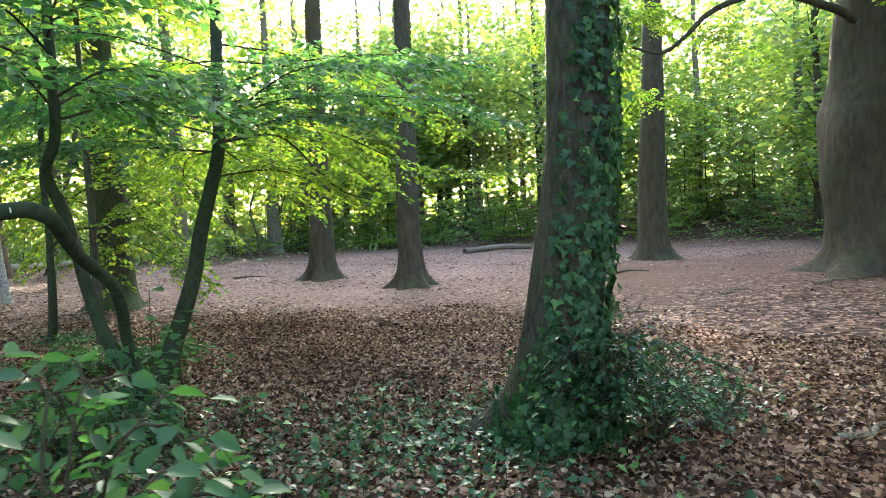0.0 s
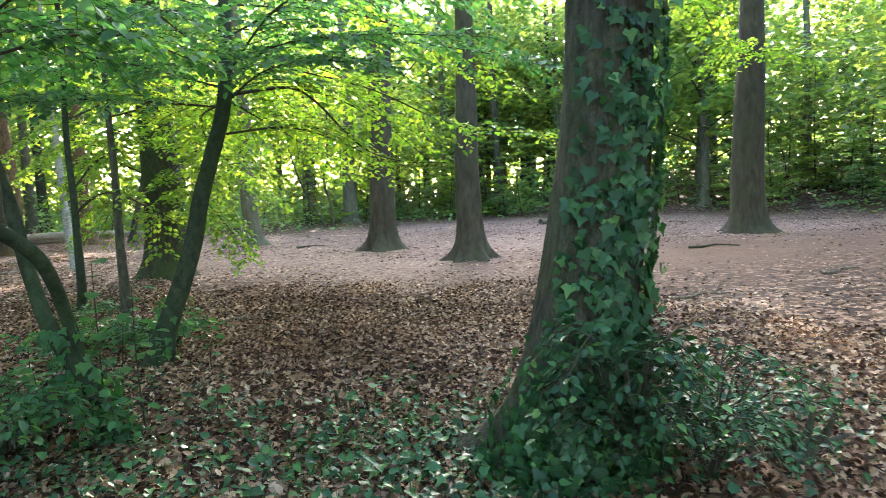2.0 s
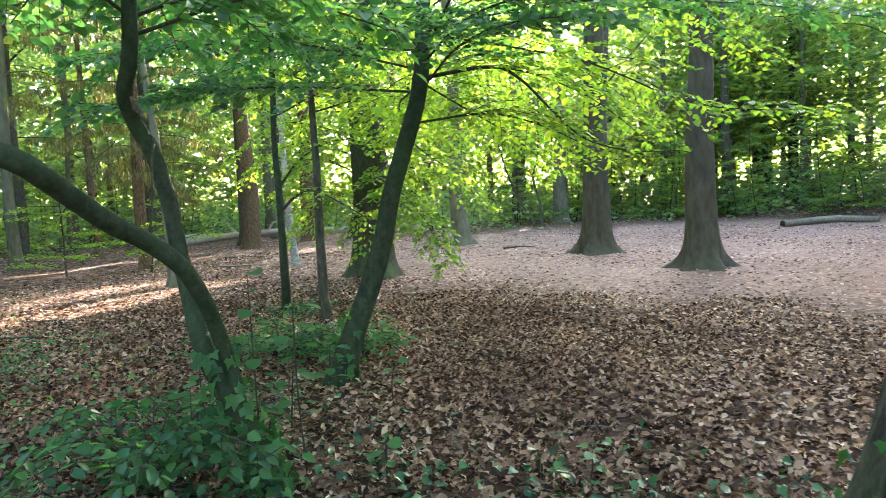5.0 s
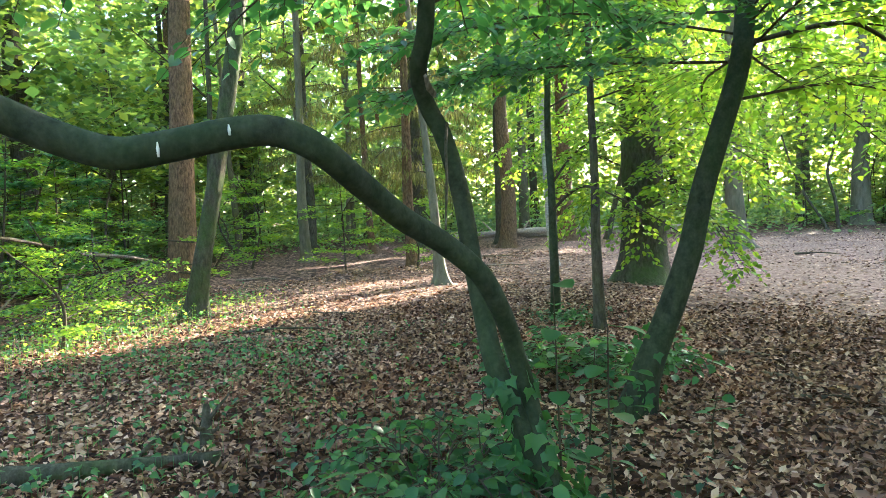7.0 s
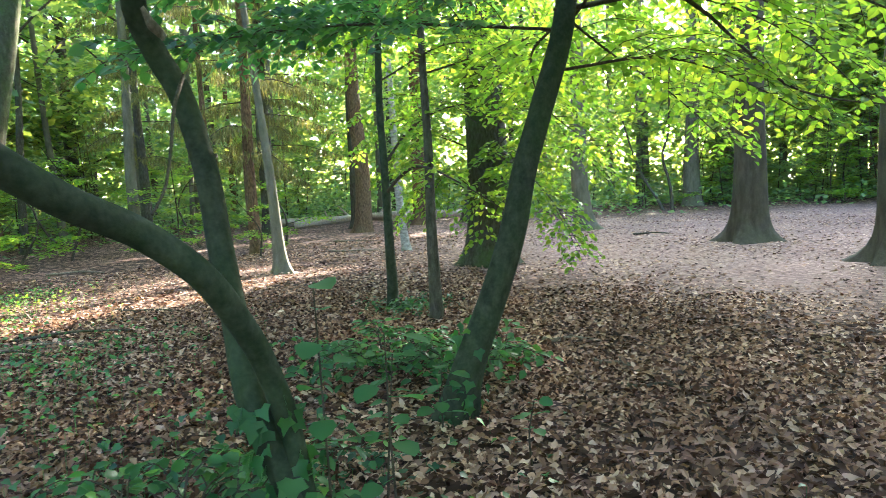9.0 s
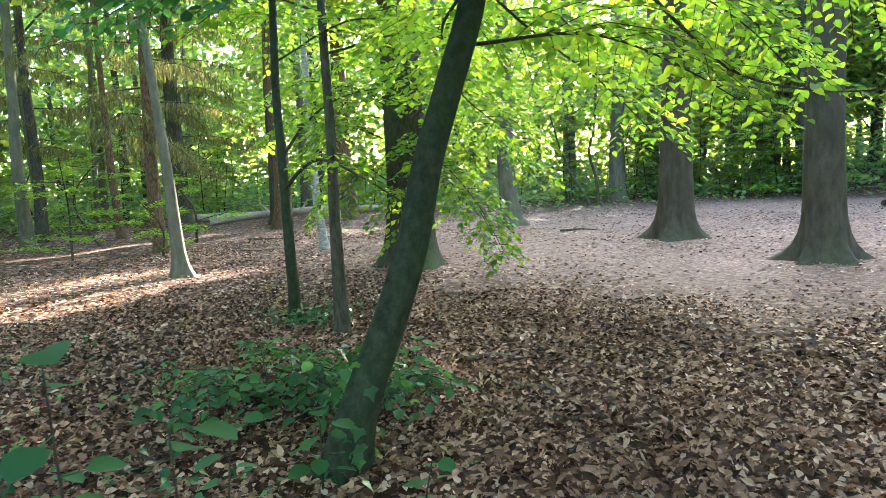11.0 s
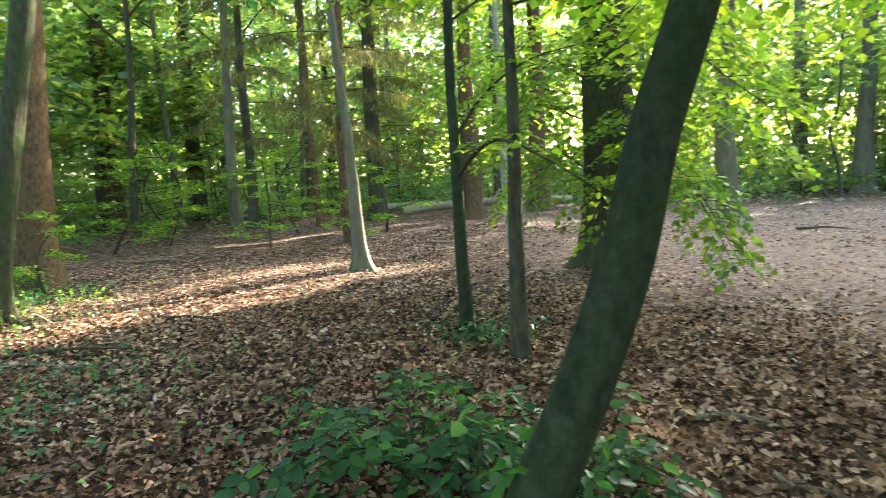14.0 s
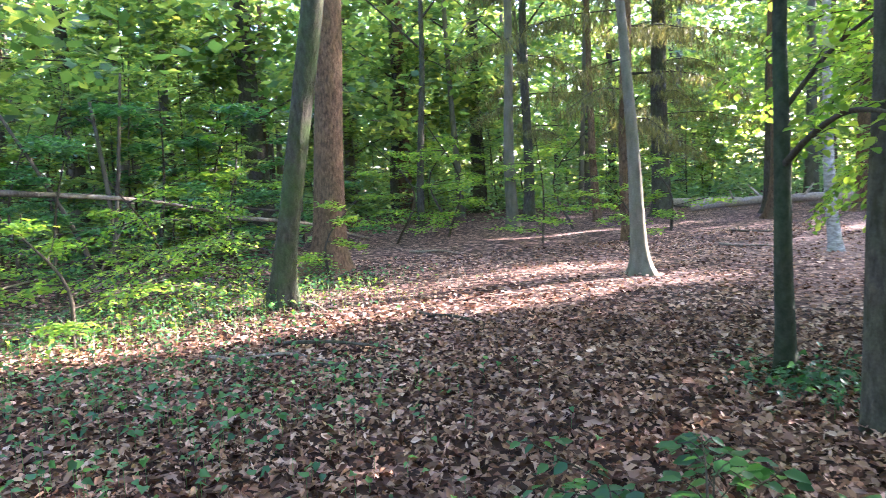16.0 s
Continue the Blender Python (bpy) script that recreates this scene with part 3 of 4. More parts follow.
bough(bent, [(-2.55, 7.75, 2.6), (-2.1, 8.4, 2.75), (-1.87, 8.62, 2.62), (-1.62, 8.72, 2.33), (-1.31, 8.82, 2.02), (-0.85, 8.87, 1.87), (-0.4, 8.9, 1.85)], 0.35, 140, twigs=12, leaf=0.085, r0=0.02)
# leafy shoots on the mossy old trunk
old = [o for o in scene.objects if o.get("label", "").startswith("broad mossy")][0]
for i in range(34):
    g = np.random.default_rng(300 + i)
    a = -math.pi / 2 + g.uniform(-1.5, 1.5)
    z = 0.7 + (i * 0.37) % 5.2
    out = g.uniform(1.2, 3.0)
    s, c = math.cos(a), math.sin(a)
    bough(old, [(-7 + s * 0.4, 13.95 + c * 0.4, z + 0.4), (-7 + s * out * 0.6, 13.95 + c * out * 0.6, z + 0.6), (-7 + s * out, 13.95 + c * out, z - 0.1)], 0.9, 200 + i, leaf=0.11, twigs=22, dense=1.1)
for i, pts in enumerate([
    [(-6.6, 13.5, 1.6), (-5.6, 12.6, 1.7), (-4.6, 11.7, 1.2), (-3.84, 11.0, 0.52)],
    [(-6.6, 13.5, 1.3), (-5.4, 12.9, 1.3), (-4.7, 12.2, 0.9), (-4.2, 11.7, 0.4)],
    [(-6.6, 13.5, 2.4), (-5.5, 12.6, 2.6), (-4.6, 12.2, 2.1), (-3.9, 12.0, 1.4)],
    [(-6.6, 13.5, 3.4), (-5.3, 12.8, 3.7), (-4.1, 12.6, 3.4), (-3.0, 12.6, 2.8)],
    [(-6.6, 13.5, 4.4), (-5.2, 13.2, 4.7), (-3.8, 13.2, 4.5), (-2.6, 13.4, 3.9)]]):
    bough(old, pts, 0.75, 250 + i, leaf=0.1, twigs=30)
# the two young trees: boughs from head height up
for k, (base, x, y) in enumerate(((thin, -5.57, 9.4), (straight, -4.98, 9.43))):
    for i in range(9):
        g = np.random.default_rng(340 + 20 * k + i)
        a = i * 2.4 + k
        z = 2.7 + 0.38 * i
        r = g.uniform(1.2, 2.2)
        bough(base, [(x, y, z), (x + math.cos(a) * r * 0.5, y + math.sin(a) * r * 0.5, z + 0.25), (x + math.cos(a) * r, y + math.sin(a) * r, z - 0.1)], 0.8, 360 + 20 * k + i, twigs=24, leaf=0.085)
bough(thin, [(-5.56, 9.37, 1.42), (-5.25, 9.3, 1.62), (-4.9, 9.2, 1.69), (-4.3, 9.0, 1.5), (-3.6, 9.0, 1.1)], 0.45, 399, twigs=10, leaf=0.085, r0=0.025)
bough(thin, [(-5.56, 9.37, 1.75), (-5.3, 9.5, 2.1), (-4.95, 9.6, 2.3), (-4.4, 9.6, 2.35)], 0.5, 398, twigs=12, leaf=0.085, r0=0.018)
# the forked tree's top, near and overhead, shaded by the darker leaf colour
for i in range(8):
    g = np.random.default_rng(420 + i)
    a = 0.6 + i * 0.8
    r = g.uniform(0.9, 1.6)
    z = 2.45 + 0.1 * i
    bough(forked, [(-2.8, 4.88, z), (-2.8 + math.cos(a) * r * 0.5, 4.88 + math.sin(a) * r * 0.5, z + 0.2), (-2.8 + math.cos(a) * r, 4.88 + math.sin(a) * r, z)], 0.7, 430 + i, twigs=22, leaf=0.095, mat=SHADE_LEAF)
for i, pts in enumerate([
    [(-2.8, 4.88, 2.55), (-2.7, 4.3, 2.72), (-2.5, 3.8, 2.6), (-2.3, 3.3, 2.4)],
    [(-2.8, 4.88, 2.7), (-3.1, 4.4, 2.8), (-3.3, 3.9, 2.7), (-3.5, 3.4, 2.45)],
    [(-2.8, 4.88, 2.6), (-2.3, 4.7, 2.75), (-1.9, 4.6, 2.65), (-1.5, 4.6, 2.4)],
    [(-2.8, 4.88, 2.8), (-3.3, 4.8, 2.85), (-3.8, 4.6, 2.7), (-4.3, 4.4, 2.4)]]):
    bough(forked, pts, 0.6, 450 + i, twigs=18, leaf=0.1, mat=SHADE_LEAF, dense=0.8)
# the huge beech: two thick limbs and its hanging boughs
inv = Matrix.Translation(-Vector(giant.location))
for pts, r0, r1 in (([(9.3, 14.5, 6.2), (8.7, 14.3, 6.9), (8.0, 14.1, 8.0), (7.2, 13.8, 9.8)], 0.16, 0.09), ([(9.3, 14.4, 5.2), (8.75, 14.3, 5.55), (8.2, 14.2, 5.72), (7.5, 14.2, 5.95), (6.65, 14.0, 5.9), (5.8, 14.0, 5.6), (5.25, 14.0, 5.12), (4.75, 14.0, 4.8), (4.15, 14.0, 4.95)], 0.11, 0.025)):
    part("limb", limb_mesh(pts, r0, r1, BEECH, 24, 12, 0, 0.06, 5, "limb"), giant).matrix_local = inv
for i in range(16):
    g = np.random.default_rng(440 + i)
    x, y, z = g.uniform(3.2, 9), g.uniform(13.5, 18), g.uniform(4.2, 7.5)
    a = g.uniform(0, 6.28)
    r = g.uniform(1.2, 2.2)
    bough(giant, [(x, y, z), (x + math.cos(a) * r * 0.5, y + math.sin(a) * r * 0.5, z + 0.1), (x + math.cos(a) * r, y + math.sin(a) * r, z - 0.4)], 1.0, 460 + i, twigs=24, leaf=0.12)


# ---- undergrowth and distant wood ----
def sapling_mesh(seed, tall, wide, n, size, mat, close=False):
    """A young beech of the undergrowth: a thin stem and flat tiers of leaves."""
    g = np.random.default_rng(seed)
    stem = smooth_path([(0, 0, 0), (g.normal(0, 0.15), g.normal(0, 0.15), tall * 0.5), (g.normal(0, 0.3), g.normal(0, 0.3), tall)], 10)
    wood = [tube(stem, np.linspace(0.035, 0.008, 10), 6)]
    pos = []
    tiers = int(tall * 3.4)
    for i in range(tiers):
        z = 0.25 + (tall - 0.25) * i / tiers
        a = g.uniform(0, 6.28)
        reach = wide * g.uniform(0.5, 1.1) * (1 - 0.55 * z / tall)
        d = np.array([math.cos(a), math.sin(a), 0.12])
        root = np.array([np.interp(z, stem[:, 2], stem[:, k]) for k in range(3)])
        end = root + d * reach + (0, 0, g.uniform(-0.15, 0.25))
        wood.append(tube(np.linspace(root, end, 4), np.linspace(0.012, 0.004, 4), 4))
        m = n // tiers
        u = g.uniform(0.2, 1.05, m)[:, None]
        fan = np.cross(d, (0, 0, 1))
        pos.append(root + (end - root) * u + fan * (g.normal(0, 0.3, m)[:, None] * reach * 0.5) + g.normal(0, 0.035, (m, 3)) - np.array([0, 0, 1]) * (u ** 2) * 0.15)
    pos = np.concatenate(pos)
    along, normal = spread(g, len(pos), 0.25)
    ln = size * g.uniform(0.7, 1.25, len(pos))
    if close:
        return mesh("stem", *wood[0], TWIG), mesh("branching", *join(wood[1:]), TWIG), mesh("foliage", *blades(pos, along, normal, ln, ln * 0.62), mat)
    return mesh("stem", *wood[0], TWIG), mesh("branching", *join(wood[1:]), TWIG), mesh("foliage", *cards(pos, along, normal, ln, ln * 0.62), mat, False)


SAPLINGS = [sapling_mesh(21, 3.2, 1.7, 1250, 0.135, BEECH_LEAF), sapling_mesh(22, 4.6, 2.0, 1700, 0.155, FAR_LEAF), sapling_mesh(23, 2.0, 1.5, 950, 0.125, HAZY_THICKET_LEAF), sapling_mesh(24, 6.0, 2.2, 2200, 0.165, FAR_LEAF), sapling_mesh(25, 1.7, 1.5, 700, 0.085, BEECH_LEAF, True), sapling_mesh(26, 2.6, 1.9, 1100, 0.09, BEECH_LEAF, True), sapling_mesh(27, 2.8, 1.9, 1500, 0.095, SHADE_LEAF, True)]


def sapling(x, y, kind, scale, turn, label="young beech of the undergrowth with tiers of green leaves"):
    base = tagged(new("sapling"), label, "sapling", "undergrowth beeches")
    base.matrix_basis = pose(x, y, spot(x, y) - 0.03, 0, 0, turn) @ Matrix.Scale(scale, 4)
    part("stem", SAPLINGS[kind][0], base)
    tagged(part("branching", SAPLINGS[kind][1], base), kind="stuff")
    tagged(part("foliage", SAPLINGS[kind][2], base), kind="stuff")
    return base


def keeps_clear(x, y):
    """True where undergrowth would stand in the clearing, the walked strip or the open wood floor."""
    if ((x - 1.5) / 11.5) ** 2 + ((y - 21) / 13.5) ** 2 < 1:
        return True
    if -16 < x < 6 and -3 < y < 21:
        return True
    if -24 < x < -8 and 9 < y < 29:
        return True
    return False


g = np.random.default_rng(77)
count = 0
while count < 92:
    a, d = g.uniform(-2.0, 1.1), g.uniform(16, 58)
    x, y = -1 + math.sin(a) * d, 5 + math.cos(a) * d
    if keeps_clear(x, y) or (y < 34 and near_shaft(x, y, 2.5)):
        continue
    kind = int(g.integers(0, 4))
    sapling(x, y, kind, g.uniform(0.8, 1.25), g.uniform(0, 360))
    count += 1
# leafy young beeches along the wood's edge
for i, (x, y, kind, scale) in enumerate([(-9.5, 4.8, 4, 0.8), (-12.3, 5.4, 4, 1.0), (-13.3, 4.0, 6, 0.9), (-12.9, 7.9, 4, 0.8), (-15.6, 13.2, 5, 0.9), (-18.2, 15.6, 5, 1.1), (-11.4, 3.2, 4, 1.0), (-14.6, 6.6, 5, 0.8), (-18.4, 10.6, 5, 1.0), (-19.5, 12.4, 5, 1.2), (-16.2, 17.2, 4, 1.2), (-13.4, 13.9, 4, 0.8), (-16.0, 5.2, 6, 1.2), (-17.8, 6.4, 6, 1.3), (-17.0, 3.6, 6, 1.3), (-14.2, 2.2, 6, 1.2), (-23.5, 14.0, 5, 1.3), (-26.0, 18.5, 5, 1.4), (-20.5, 8.6, 6, 1.4), (-15.2, 3.2, 6, 1.0), (-18.6, 4.6, 6, 1.2), (-16.4, 1.6, 6, 1.2), (-19.6, 6.6, 6, 1.1)]):
    sapling(x, y, kind, scale, i * 67, "dark green bushy young tree in the brush" if kind == 6 else "young beech with tiers of sunlit leaves at the wood's edge")
# thickets: the bank behind the clearing, its far edge, and the brush at the wood's edge
for n, x0, x1, y0, y1, lo in ((34, 9, 24, 27, 40, 1), (26, -9, 9, 34.5, 42, 0), (12, -16, -5, 37, 44, 0), (24, -28, -17, 0, 8, 1), (16, -36, -25, 10, 30, 1), (26, -62, -36, 6, 44, 1), (10, -22, -10, 30, 36, 0)):
    for i in range(n):
        x, y = g.uniform(x0, x1), g.uniform(y0, y1)
        sapling(x, y, (0, 2, 1, 3)[int(g.integers(0, 3)) if not lo else int(g.integers(0, 4))], g.uniform(0.8, 1.2), g.uniform(0, 360))

kinds = [(GREY, "tall grey beech of the wood"), (OLD, "dark-barked tree of the wood"), (RED, "brown-barked tree of the wood")]
WOOD = [tree(60 + i, -60, (0.26, 0.34, 0.22)[i], m, l, crown=(1, 2, 1)[i], seed=70 + i, flare=0.4) for i, (m, l) in enumerate(kinds)]
count = 0
while count < 44:
    a, d = g.uniform(-2.3, 1.4), g.uniform(24, 75)
    x, y = -1 + math.sin(a) * d, 5 + math.cos(a) * d
    if keeps_clear(x, y) or (near_shaft(x, y, 5.5)):
        continue
    copy_thing(WOOD[count % 3], pose(x, y, spot(x, y) - 0.06, 0, 0, g.uniform(0, 360)) @ Matrix.Scale(g.uniform(0.8, 1.3), 4))
    count += 1
# unseen trees added behind and beside the walker, to shade near floor and trunks
for i, (x, y) in enumerate([(5, -6), (-3, -7), (-11, -5), (11, -3), (13, 4), (12, 9.5), (17, 12), (1, -13), (-7, -14), (10, -12), (18, -2), (-16, -9), (-20, -2), (20, 7), (5, -21), (-13, -20)]):
    copy_thing(WOOD[i % 3], pose(x, y, spot(x, y) - 0.06, 0, 0, g.uniform(0, 360)) @ Matrix.Scale(g.uniform(0.9, 1.25), 4))
for i, w in enumerate(WOOD):
    w.location = (-30 + i * 17, 66, spot(-30 + i * 17, 66) - 0.06)


def screen_crown(base, seed, low=3.2, high=15, wide=4.6, leaves=2700, size=0.38):
    """An added crown to block sun and sky; the sun's gap stays leafless."""
    g = np.random.default_rng(seed)
    at = np.array(base.location)
    c = np.stack([g.normal(0, wide * 0.5, 70), g.normal(0, wide * 0.5, 70), g.uniform(low, high, 70)], 1)
    pos = c[g.integers(0, 70, leaves)] + g.normal(0, 1, (leaves, 3)) * (0.8, 0.8, 0.25)
    pos = pos[~in_shaft(pos + at)]
    along, normal = spread(g, len(pos), 0.45)
    ln = size * g.uniform(0.7, 1.3, len(pos))
    part("crown", mesh("crown", *cards(pos, along, normal, ln, ln * 0.62), FAR_LEAF, False), base)


for i, (x, y) in enumerate([(-16.5, 45), (-9.6, 51), (-5.2, 46), (-1.5, 43), (2.5, 46), (-17.5, 55), (-8, 56), (0.5, 55), (5.5, 52), (6.5, 43), (-24, 31), (-28, 37), (-21, 40), (-33, 27), (-36, 34), (-40, 22), (-29, 23), (-44, 30), (-13.5, 60), (-4, 63), (2, 64), (-22, 52), (-3, 51), (0, 60), (-4, 57), (12, 45), (16, 41), (20, 37), (10, 52), (24, 42), (-36, 3), (-41, 10), (-31, -3), (-46, 16), (-40, -6), (-29, 2), (-50, 4)]):
    screen_crown(tree(x, y, 0.25 + 0.03 * (i % 4), (GREY, BEECH)[i % 2], "tall tree of the wood beyond the clearing", crown=None, seed=120 + i, flare=0.4), 700 + i)
# added trees, mostly out of view: high crowns shade the wood and close sky
for i, (x, y) in enumerate([(-22, 44), (-27, 47), (-33, 43), (-38, 48), (-44, 40), (-50, 46), (-31, 55), (-42, 58), (-52, 30), (-25, 60), (-15, 66), (-7, 68), (1, 67), (8, 64)]):
    screen_crown(tree(x, y, 0.3 + 0.03 * (i % 3), (BEECH, GREY)[i % 2], "added tree with a high sun-blocking crown in the far wood", crown=None, seed=180 + i, flare=0.4, tall=22), 760 + i, 8, 22, 5.2, 2800, 0.42)
for o in [o for o in scene.objects if o.get("label", "") in ("pale beech at the far edge of the clearing", "pale green-grey beech at the far edge of the clearing", "distant beech behind the clearing")]:
    screen_crown(o, 720 + int(o.location.y), 4.0)
# slim trunks deep in the wood
for i in range(22):
    a, d = g.uniform(-1.95, -0.85), g.uniform(22, 46)
    x, y = -1 + math.sin(a) * d, 5 + math.cos(a) * d
    tree(x, y, g.uniform(0.1, 0.26), (GREY, OLD, RED)[i % 3], ("slim grey trunk deep in the wood", "slim dark trunk deep in the wood", "slim brown trunk deep in the wood")[i % 3], (g.normal(0, 0.03), g.normal(0, 0.03)), crown=None, seed=150 + i, flare=0.3)


def far_woods(n=130000):
    """The close of the view: a deep belt of foliage beyond the last trunks, with a ragged top."""
    g = np.random.default_rng(5)
    a, d = g.uniform(-2.5, 1.4, n), g.uniform(67, 72, n)
    top = 17 + 3 * np.sin(9 * a) + 2 * np.sin(23 * a + 1)
    x, y = -1 + np.sin(a) * d, 8 + np.cos(a) * d
    up = g.uniform(0, 1, n) ** 1.15
    up[: n // 6] = g.uniform(1, 1.6, n // 6)
    pos = np.stack([x, y, height(x, y) + up * top], 1)
    # thinner towards the open land that the low sun shines across
    pos = pos[(np.abs(a + 0.07) > 0.32) | (up > 1) | (g.uniform(0, 1, n) < 0.88)]
    pos = pos[~in_shaft(pos)]
    along, normal = spread(g, len(pos), 0.6)
    ln = g.uniform(0.56, 1.24, len(pos))
    tagged(part("far_woods", mesh("far_woods", *cards(pos, along, normal, ln, ln * 0.7), FAR_LEAF, False)), "distant green woodland foliage", "woods", kind="stuff")


far_woods()


def ground_cover(n=34000):
    """Green cover at knee height where the trodden floor ends."""
    g = np.random.default_rng(6)
    a, d = g.uniform(-2.2, 1.15, n), 17 + 38 * g.uniform(0, 1, n) ** 0.8
    x, y = -1 + np.sin(a) * d, 5 + np.cos(a) * d
    keep = ~np.array([keeps_clear(p, q) for p, q in zip(x, y)])
    keep &= np.sin(0.9 * x + 1.3 * np.sin(0.7 * y)) + np.sin(0.8 * y + x * 0.3) > -1.0
    x, y = x[keep], y[keep]
    m = len(x)
    pos = np.stack([x, y, height(x, y) + g.uniform(0, 1, m) ** 1.5 * 0.9], 1)
    along, normal = spread(g, m, 0.4)
    ln = g.uniform(0.14, 0.3, m)
    tagged(part("ground_cover", mesh("ground_cover", *cards(pos, along, normal, ln, ln * 0.7), HAZY_THICKET_LEAF, False)), "knee-high green cover at the clearing's edge", "undergrowth", kind="stuff")


ground_cover()


def thicket(n=46000):
    """The belt of bushes that shuts the view at breast height."""
    g = np.random.default_rng(16)
    a, d = g.uniform(-2.25, 1.15, n), g.uniform(33, 52, n)
    x, y = -1 + np.sin(a) * d, 5 + np.cos(a) * d
    lump = 1.6 + 0.8 * np.sin(0.8 * x + np.sin(0.5 * y)) + 0.6 * np.sin(0.6 * y + 0.4 * x)
    pos = np.stack([x, y, height(x, y) + g.uniform(0, 1, n) * np.clip(lump, 0.5, 3) * 1.2], 1)
    pos = pos[~in_shaft(pos) & (((x - 1.5) / 11.5) ** 2 + ((y - 21) / 13.5) ** 2 > 1)]
    along, normal = spread(g, len(pos), 0.5)
    ln = g.uniform(0.2, 0.42, len(pos))
    tagged(part("thicket", mesh("thicket", *cards(pos, along, normal, ln, ln * 0.65), HAZY_THICKET_LEAF, False)), "dense belt of green bushes beyond the clearing", "undergrowth", kind="stuff")


thicket()


# ---- leaf litter ----
def litter():
    g = np.random.default_rng(9)
    n = 450000
    x, y = g.uniform(-15, 7, n), g.uniform(-1, 20, n)
    d = np.min([np.hypot(x - p, y - q) for p, q in ((1.5, 4.6), (0.2, 5.0), (-1.5, 6.0), (-3.2, 5.0), (-4.6, 4.8), (-5.6, 6.2), (-5.2, 7.6), (-3.3, 8.0), (-1.2, 7.8))], axis=0)
    edge = ((x - 0.7) / 13) ** 2 + ((y - 22) / 10.5) ** 2 + 0.12 * np.sin(2.1 * x + 0.7 * y) + 0.1 * np.sin(1.3 * y - 2.7 * x)
    keep = g.uniform(0, 1, n) < np.clip(1.35 - d / 5.0, 0.13, 1) * np.clip((edge - 0.6) / 0.8, 0.05, 1)
    keep &= (((x - 7.5) / 6.3) ** 2 + ((y - 12.5) / 5.6) ** 2 > 1) | (g.uniform(0, 1, n) < 0.3)
    x, y, d, edge = x[keep], y[keep], d[keep], edge[keep]
    m = len(x)
    pos = np.stack([x, y, height(x, y) + g.uniform(0.004, 0.036, m)], 1)
    a = g.uniform(0, 6.28, m)
    along = np.stack([np.cos(a), np.sin(a), g.normal(0, 0.25, m)], 1)
    normal = np.stack([g.normal(0, 0.62, m), g.normal(0, 0.62, m), np.ones(m)], 1)
    ln = g.uniform(0.027, 0.064, m) * np.where(edge < 1, 0.7, 1)
    wd, cl = ln * g.uniform(0.5, 0.8, m), g.normal(0.0, 0.28, m)
    near, far = d < 1.0, d > 4.2
    v, f = join([cards(pos[far], along[far], normal[far], ln[far] * 1.15, wd[far] * 1.2),
                 broad_blades(pos[near], along[near], normal[near], ln[near], wd[near], 0.42, cl[near] * 1.6, ((0.24, 0.3), (0.52, 0.47), (0.8, 0.2))),
                 blades(*(q[~near & ~far] for q in (pos, along, normal, ln, wd)), 0.25, cl[~near & ~far])])
    tagged(part("leaf_litter", mesh("leaf_litter", v, f, DRY_LEAF, False)), "dry brown and tan fallen leaves on the forest floor", "leaf litter", kind="stuff")


litter()


def clearing_litter():
    """Trampled leaf scraps over the trodden clearing, thinner on the bare tracks."""
    g = np.random.default_rng(19)
    n = 90000
    x, y = g.uniform(-15, 13, n), 8 + 22 * g.uniform(0, 1, n) ** 1.3
    tracks = np.sin(0.35 * x + 0.9 * y + 1.5 * np.sin(0.3 * x)) + 0.6 * np.sin(1.1 * x - 0.4 * y)
    keep = (((x - 0.7) / 15) ** 2 + ((y - 21) / 12.5) ** 2 < 1) & (g.uniform(0, 1, n) < np.clip(0.62 + 0.3 * tracks, 0.16, 1) * np.where(((x - 7.8) / 6.3) ** 2 + ((y - 13.5) / 6) ** 2 < 1, 0.25, 1))
    x, y = x[keep], y[keep]
    m = len(x)
    pos = np.stack([x, y, height(x, y) + g.uniform(0.003, 0.02, m)], 1)
    a = g.uniform(0, 6.28, m)
    along = np.stack([np.cos(a), np.sin(a), g.normal(0, 0.16, m)], 1)
    normal = np.stack([g.normal(0, 0.3, m), g.normal(0, 0.3, m), np.ones(m)], 1)
    ln = g.uniform(0.035, 0.085, m)
    tagged(part("leaf_scraps", mesh("leaf_scraps", *cards(pos, along, normal, ln, ln * 0.7), DRY_LEAF, False)), "trampled pale leaf scraps over the bare clearing", "leaf litter", kind="stuff")


clearing_litter()


# ---- ivy ----
def ivy_leaves(pos, out, g, size):
    """Ivy blades that hang and lie on a surface whose outward direction is given."""
    n = len(pos)
    down = np.array([0, 0, -1.0]) + g.normal(0, 0.55, (n, 3))
    along = down - out * (np.sum(down * out, 1)[:, None]) + out * 0.35
    ln = size * g.uniform(0.6, 1.25, n)
    return broad_blades(pos, along, out + g.normal(0, 0.3, (n, 3)), ln, ln * 1.0, 0.14, 0.14, ((-0.1, 0.3), (0.26, 0.58), (0.46, 0.27)))


